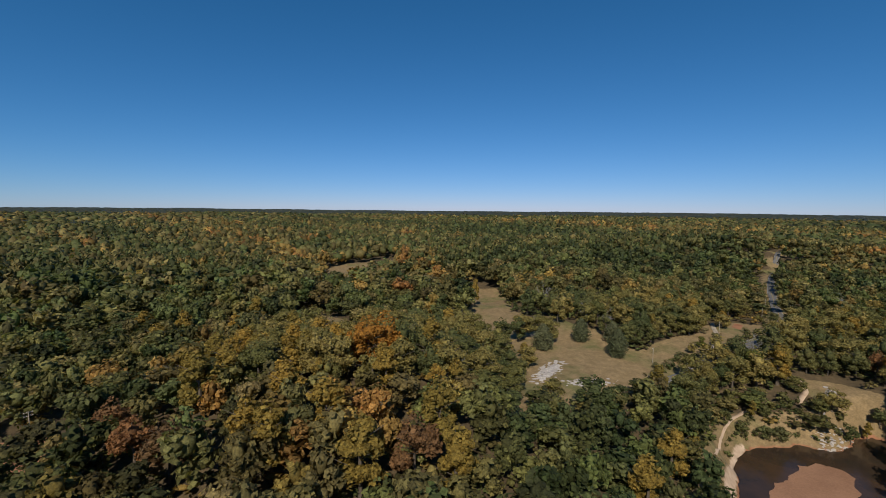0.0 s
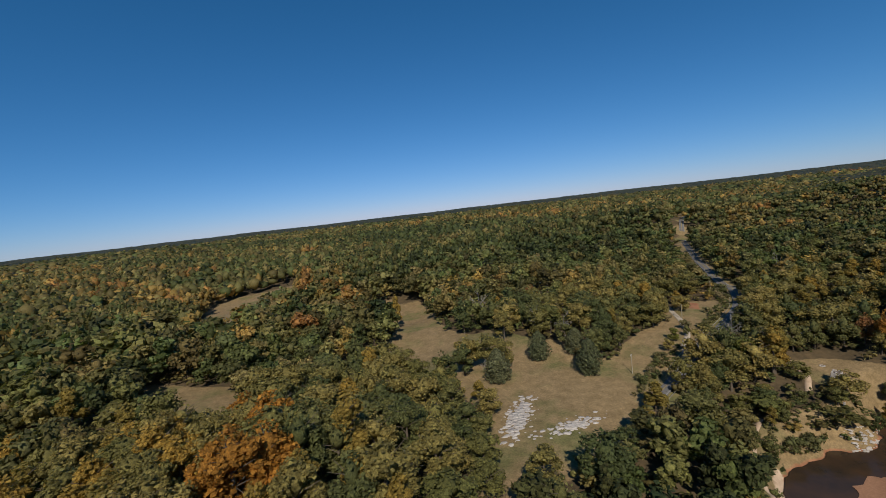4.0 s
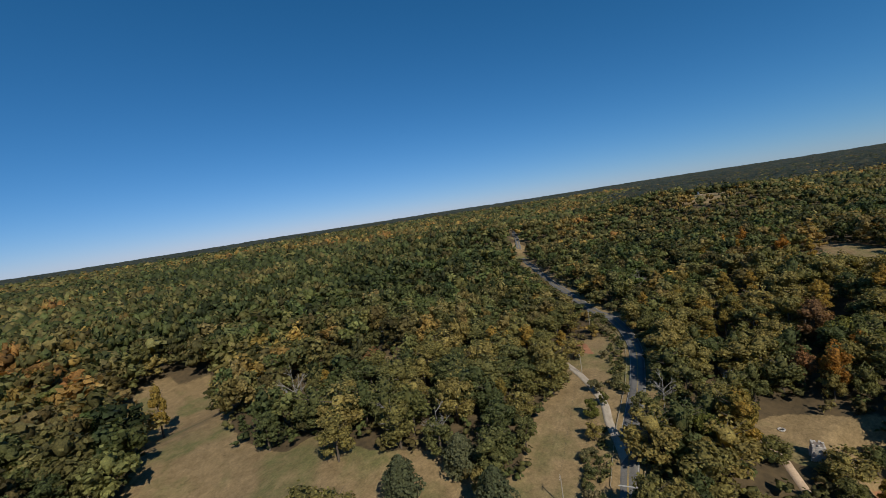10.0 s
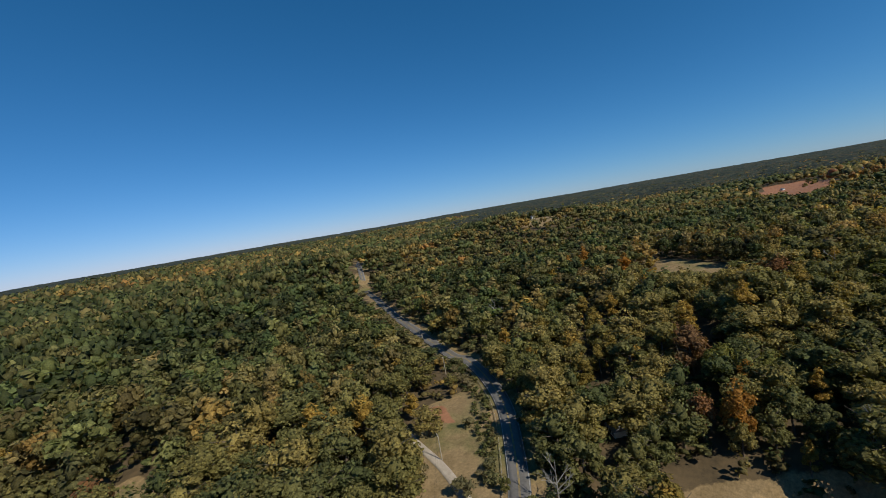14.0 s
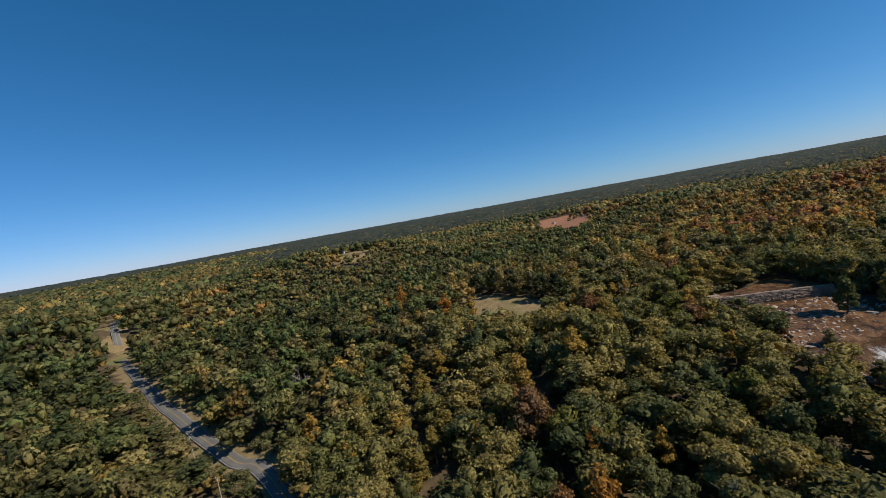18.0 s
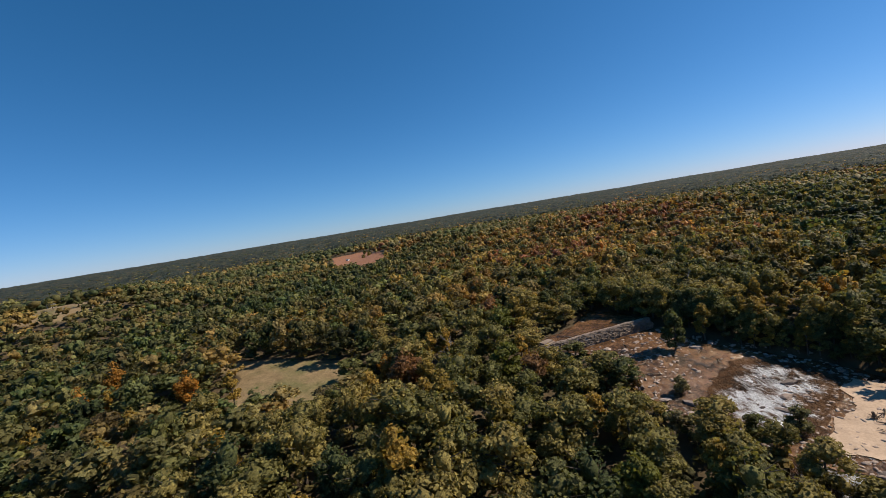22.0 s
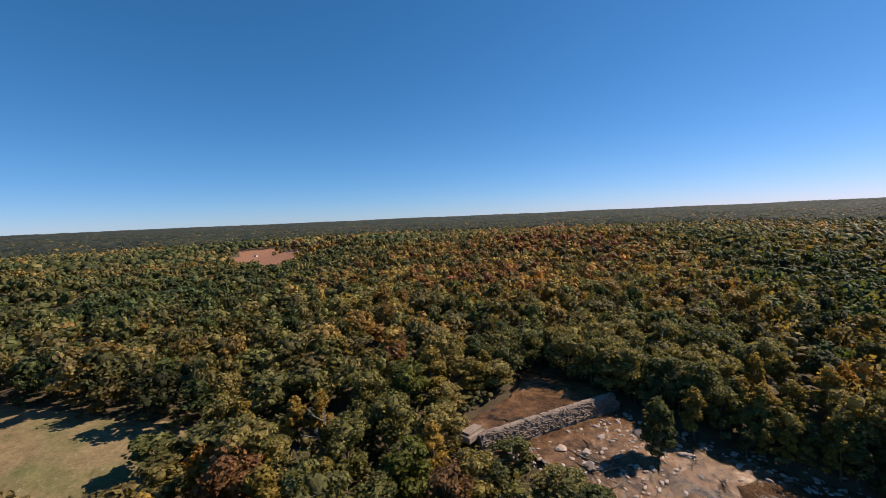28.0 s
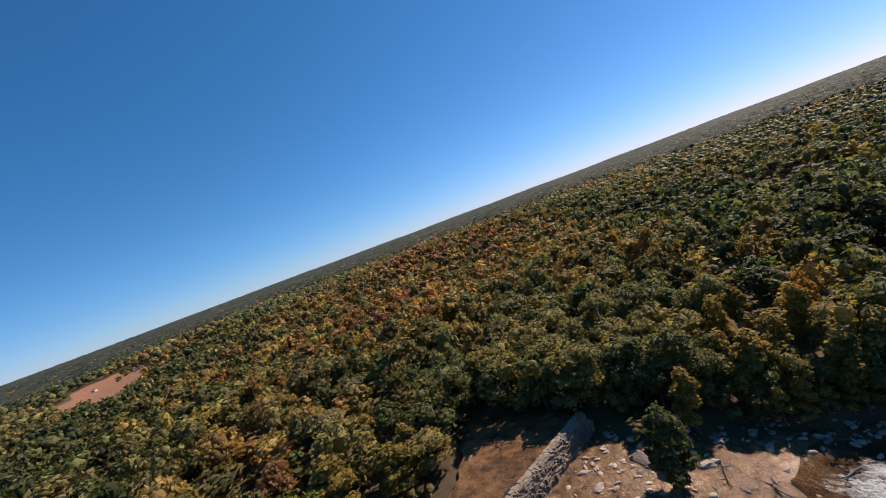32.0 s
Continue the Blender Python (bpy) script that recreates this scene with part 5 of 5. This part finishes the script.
for k, row in enumerate(((306, 97, 8, 20), (309, 92, 7, 160), (300, 95, 6, 70), (297, 82, 7, 130), (293, 75, 6, 110), (303, 99, 5, 10), (290, 99, 5, 50), (286, 75, 5, 150), (244, 70, 6, 30), (244, 73, 5, 80), (248, 65, 5, 120), (241, 65, 5, 10), (296, 98, 5, 95), (325, 107, 4, 40), (278, 67, 5, 65))):
    driftwood(*row, 200 + k)


def stump(x, y):
    rng = random.Random(4)
    root = new("uprooted_stump")
    root.matrix_basis = pose(x, y, height(x, y) + 1.0)
    bm = bmesh.new()
    limb(bm, (0, 0, 0), (0.4, 0.2, 1.6), 0.5, 0.3, 8)
    part("bole", bm, M["log"], root)
    for k in range(9):
        bm = bmesh.new()
        th = k * 0.7
        m = Vector((math.cos(th) * 0.9, math.sin(th) * 0.9, 0.5))
        limb(bm, (0, 0, 0.2), m, 0.16, 0.1, 5)
        limb(bm, m, m * 1.8 + Vector((0, 0, rng.uniform(-0.6, 0.3))), 0.1, 0.03, 5)
        part("root", bm, M["log"], root)
    tagged(root, "uprooted dark tree stump stranded on the sand bank", "stump")


stump(248, 69)


# ---- road furniture, poles and cables ----
def along(line, metres, side):
    """A place that many metres along a line and to its side, and the direction there."""
    step = np.r_[0, np.cumsum(np.linalg.norm(np.diff(line, axis=0), axis=1))]
    p = np.array([np.interp(metres, step, line[:, k]) for k in (0, 1)])
    q = np.array([np.interp(metres + 1, step, line[:, k]) for k in (0, 1)])
    w = (q - p) / np.linalg.norm(q - p)
    return p + np.array([w[1], -w[0]]) * side, math.degrees(math.atan2(w[1], w[0]))


def guardrail(start, end, side):
    root = new("guardrail")
    spots = [along(ROAD, m, side)[0] for m in np.arange(start, end, 3.8)]
    rail, last = bmesh.new(), None
    for x, y in spots:
        z = height(x, y) + 0.65
        ring = [rail.verts.new((x + dx, y, z + dz)) for dx, dz in ((-0.05, -0.16), (0.07, -0.09), (-0.02, 0), (0.07, 0.09), (-0.05, 0.16))]
        if last:
            for k in range(5):
                rail.faces.new((last[k], last[(k + 1) % 5], ring[(k + 1) % 5], ring[k]))
        last = ring
    part("rail", rail, M["galvanised"], root)
    for x, y in spots:
        bm = bmesh.new()
        bmesh.ops.create_cube(bm, size=1, matrix=pose(x, y, height(x, y) + 0.35) @ Matrix.Diagonal((0.16, 0.16, 0.95, 1)))
        part("post", bm, M["pole_wood"], root)
    tagged(root, "weathered steel guardrail on posts along the road", "guardrail")


guardrail(38, 190, -4.8)
guardrail(2, 60, 4.8)


def stop_line():
    p, turn = along(ROAD, 40, 0)
    bm = bmesh.new()
    bmesh.ops.create_cube(bm, size=1, matrix=pose(p[0], p[1], height(*p) + 0.32, 0, 0, turn) @ Matrix.Diagonal((0.8, 6.0, 0.03, 1)))
    part("stop_line", bm, M["white_line"], road)


stop_line()


def utility_pole(x, y, high, turn, arms=1):
    root = new("utility_pole")
    root.matrix_basis = pose(x, y, height(x, y), 0, 0, turn)
    bm = bmesh.new()
    limb(bm, (0, 0, -0.5), (0, 0, high), 0.2, 0.13, 10)
    part("post", bm, M["pole_wood"], root)
    for k in range(arms):
        bm = bmesh.new()
        bmesh.ops.create_cube(bm, size=1, matrix=pose(0, 0.16, high - 0.6 - 1.2 * k) @ Matrix.Diagonal((2.6, 0.13, 0.16, 1)))
        arm = part("crossarm", bm, M["pole_wood"], root)
        for dx in (-1.15, -0.5, 0.5, 1.15):
            bm = bmesh.new()
            bmesh.ops.create_cone(bm, segments=8, radius1=0.09, radius2=0.05, depth=0.26, cap_ends=True, matrix=pose(dx, 0.16, high - 0.4 - 1.2 * k))
            part("insulator", bm, M["white_paint"], arm)
    return tagged(root, "weathered wooden utility pole with a crossarm", "utility pole", "utility poles")


POLES = [(102, 228, 10, 40), (171, 272, 9, 50), (229, 309, 9, 50), (256, 342, 9, 48), (-168, 104, 12, 60), (-192, 98, 12, 60)]
for row in POLES:
    utility_pole(*row, arms=2 if row[0] < 0 else 1)


def cable(a, b, dx):
    root = bmesh.new()
    pa, pb = [pose(p[0], p[1], height(p[0], p[1]), 0, 0, p[3]) @ Vector((dx, 0.16, p[2] - 0.3)) for p in (a, b)]
    across = Vector((-(pb - pa).y, (pb - pa).x, 0)).normalized() * 0.012
    rings = []
    for k in range(15):
        t = k / 14
        q = pa.lerp(pb, t) - Vector((0, 0, 4 * t * (1 - t) * (pb - pa).length * 0.02))
        rings.append([root.verts.new(q + d) for d in (across, Vector((0, 0, 0.012)), -across, Vector((0, 0, -0.012)))])
    for r, o in zip(rings, rings[1:]):
        for k in range(4):
            root.faces.new((r[k], r[(k + 1) % 4], o[(k + 1) % 4], o[k]))
    me = bpy.data.meshes.new("power_cable")
    root.to_mesh(me)
    root.free()
    me.materials.append(M["cable"])
    tagged(new("power_cable", me), "thin dark overhead cable between the poles", "cable", "overhead cables")


for a, b in ((0, 1), (1, 2), (2, 3), (4, 5)):
    for dx in (-1.15, 0.5, 1.15):
        cable(POLES[a], POLES[b], dx)


# ---- houses ----
def house(x, y, wide, deep, high, turn, wall, label, storeys=1):
    root = new("house")
    root.matrix_basis = pose(x, y, height(x, y), 0, 0, turn)
    bm = bmesh.new()
    bmesh.ops.create_cube(bm, size=1, matrix=pose(0, 0, high / 2) @ Matrix.Diagonal((wide, deep, high, 1)))
    part("wall", bm, wall, root)
    bm = bmesh.new()
    rise, o = deep * 0.3, 0.5
    pts = [(-wide / 2 - o, -deep / 2 - o, high - 0.15), (wide / 2 + o, -deep / 2 - o, high - 0.15), (wide / 2 + o, deep / 2 + o, high - 0.15), (-wide / 2 - o, deep / 2 + o, high - 0.15), (-wide / 2 - o, 0, high + rise), (wide / 2 + o, 0, high + rise)]
    v = [bm.verts.new(p) for p in pts]
    for f in ((0, 1, 5, 4), (2, 3, 4, 5), (1, 2, 5), (3, 0, 4), (3, 2, 1, 0)):
        bm.faces.new([v[k] for k in f])
    roof = part("roof", bm, M["roof_grey"], root, "grey shingle roof")
    bm = bmesh.new()
    bmesh.ops.create_cube(bm, size=1, matrix=pose(wide * 0.28, 0.4, high + rise) @ Matrix.Diagonal((0.7, 0.7, 1.6, 1)))
    part("chimney", bm, M["masonry"], roof)
    for s in (-1, 1):
        for k in range(3):
            if s == -1 and k == 1:
                bm = bmesh.new()
                bmesh.ops.create_cube(bm, size=1, matrix=pose(0, s * (deep / 2 + 0.02), 1.02) @ Matrix.Diagonal((0.95, 0.1, 2.04, 1)))
                part("door", bm, M["pole_wood"], root, "brown wooden door")
                continue
            cx = (k - 1) * wide * 0.31
            bm = bmesh.new()
            bmesh.ops.create_cube(bm, size=1, matrix=pose(cx, s * (deep / 2 + 0.02), high * 0.55) @ Matrix.Diagonal((1.2, 0.1, 1.4, 1)))
            win = part("window", bm, M["white_paint"], root)
            bm = bmesh.new()
            bmesh.ops.create_cube(bm, size=1, matrix=pose(cx, s * (deep / 2 + 0.06), high * 0.55) @ Matrix.Diagonal((1.0, 0.08, 1.2, 1)))
            part("pane", bm, M["window_glass"], win)
    tagged(root, label, "house")


for x, y, w, d, h, t, label in (
    (150, 424, 11, 7, 3.2, 20, "white cottage half hidden in the woods"), (110, 340, 7, 4.5, 3, 60, "small white cottage beside a clearing in the woods"),
    (1180, 110, 7, 4.5, 3, 30, "white shed on the bare red field"), (1046, 9, 14, 9, 5.5, 10, "white farmhouse among far trees"),
    (822, 500, 11, 7, 4, 35, "pale farmhouse at the far green field"), (671, 951, 14, 9, 5, 50, "pale house far along the road"), (355, 1268, 16, 10, 6, 20, "large white house far off in the woods"), (312, 1249, 12, 8, 5, 60, "white house far off in the woods"),
    (209, 226, 6, 4.5, 2.4, 40, "white hut roof under the trees by the lawn"),
):
    house(x, y, w, d, h, t, M["white_paint"], label)

# trees standing in the red field and round the far fields
for kind, x, y, high, wide in (("oak", 1110, 70, 14, 1.2), ("oak", 1130, 80, 12, 1.3), ("dark", 1170, 60, 14, 1.3), ("dark", 1210, 66, 14, 1.3), ("oak", 760, 470, 12, 1.3), ("oak", 820, 500, 12, 1.3), ("dark", 745, 440, 13, 1.2)):
    plant(kind, x, y, high, wide)
for models in MODELS.values():
    for k, ob in enumerate(models):
        kind = [q for q, v in MODELS.items() if v is models][0]
        if (kind, k) not in USED:
            plant(kind, -90 - 30 * k, 345 + 9 * len(kind), which=k)
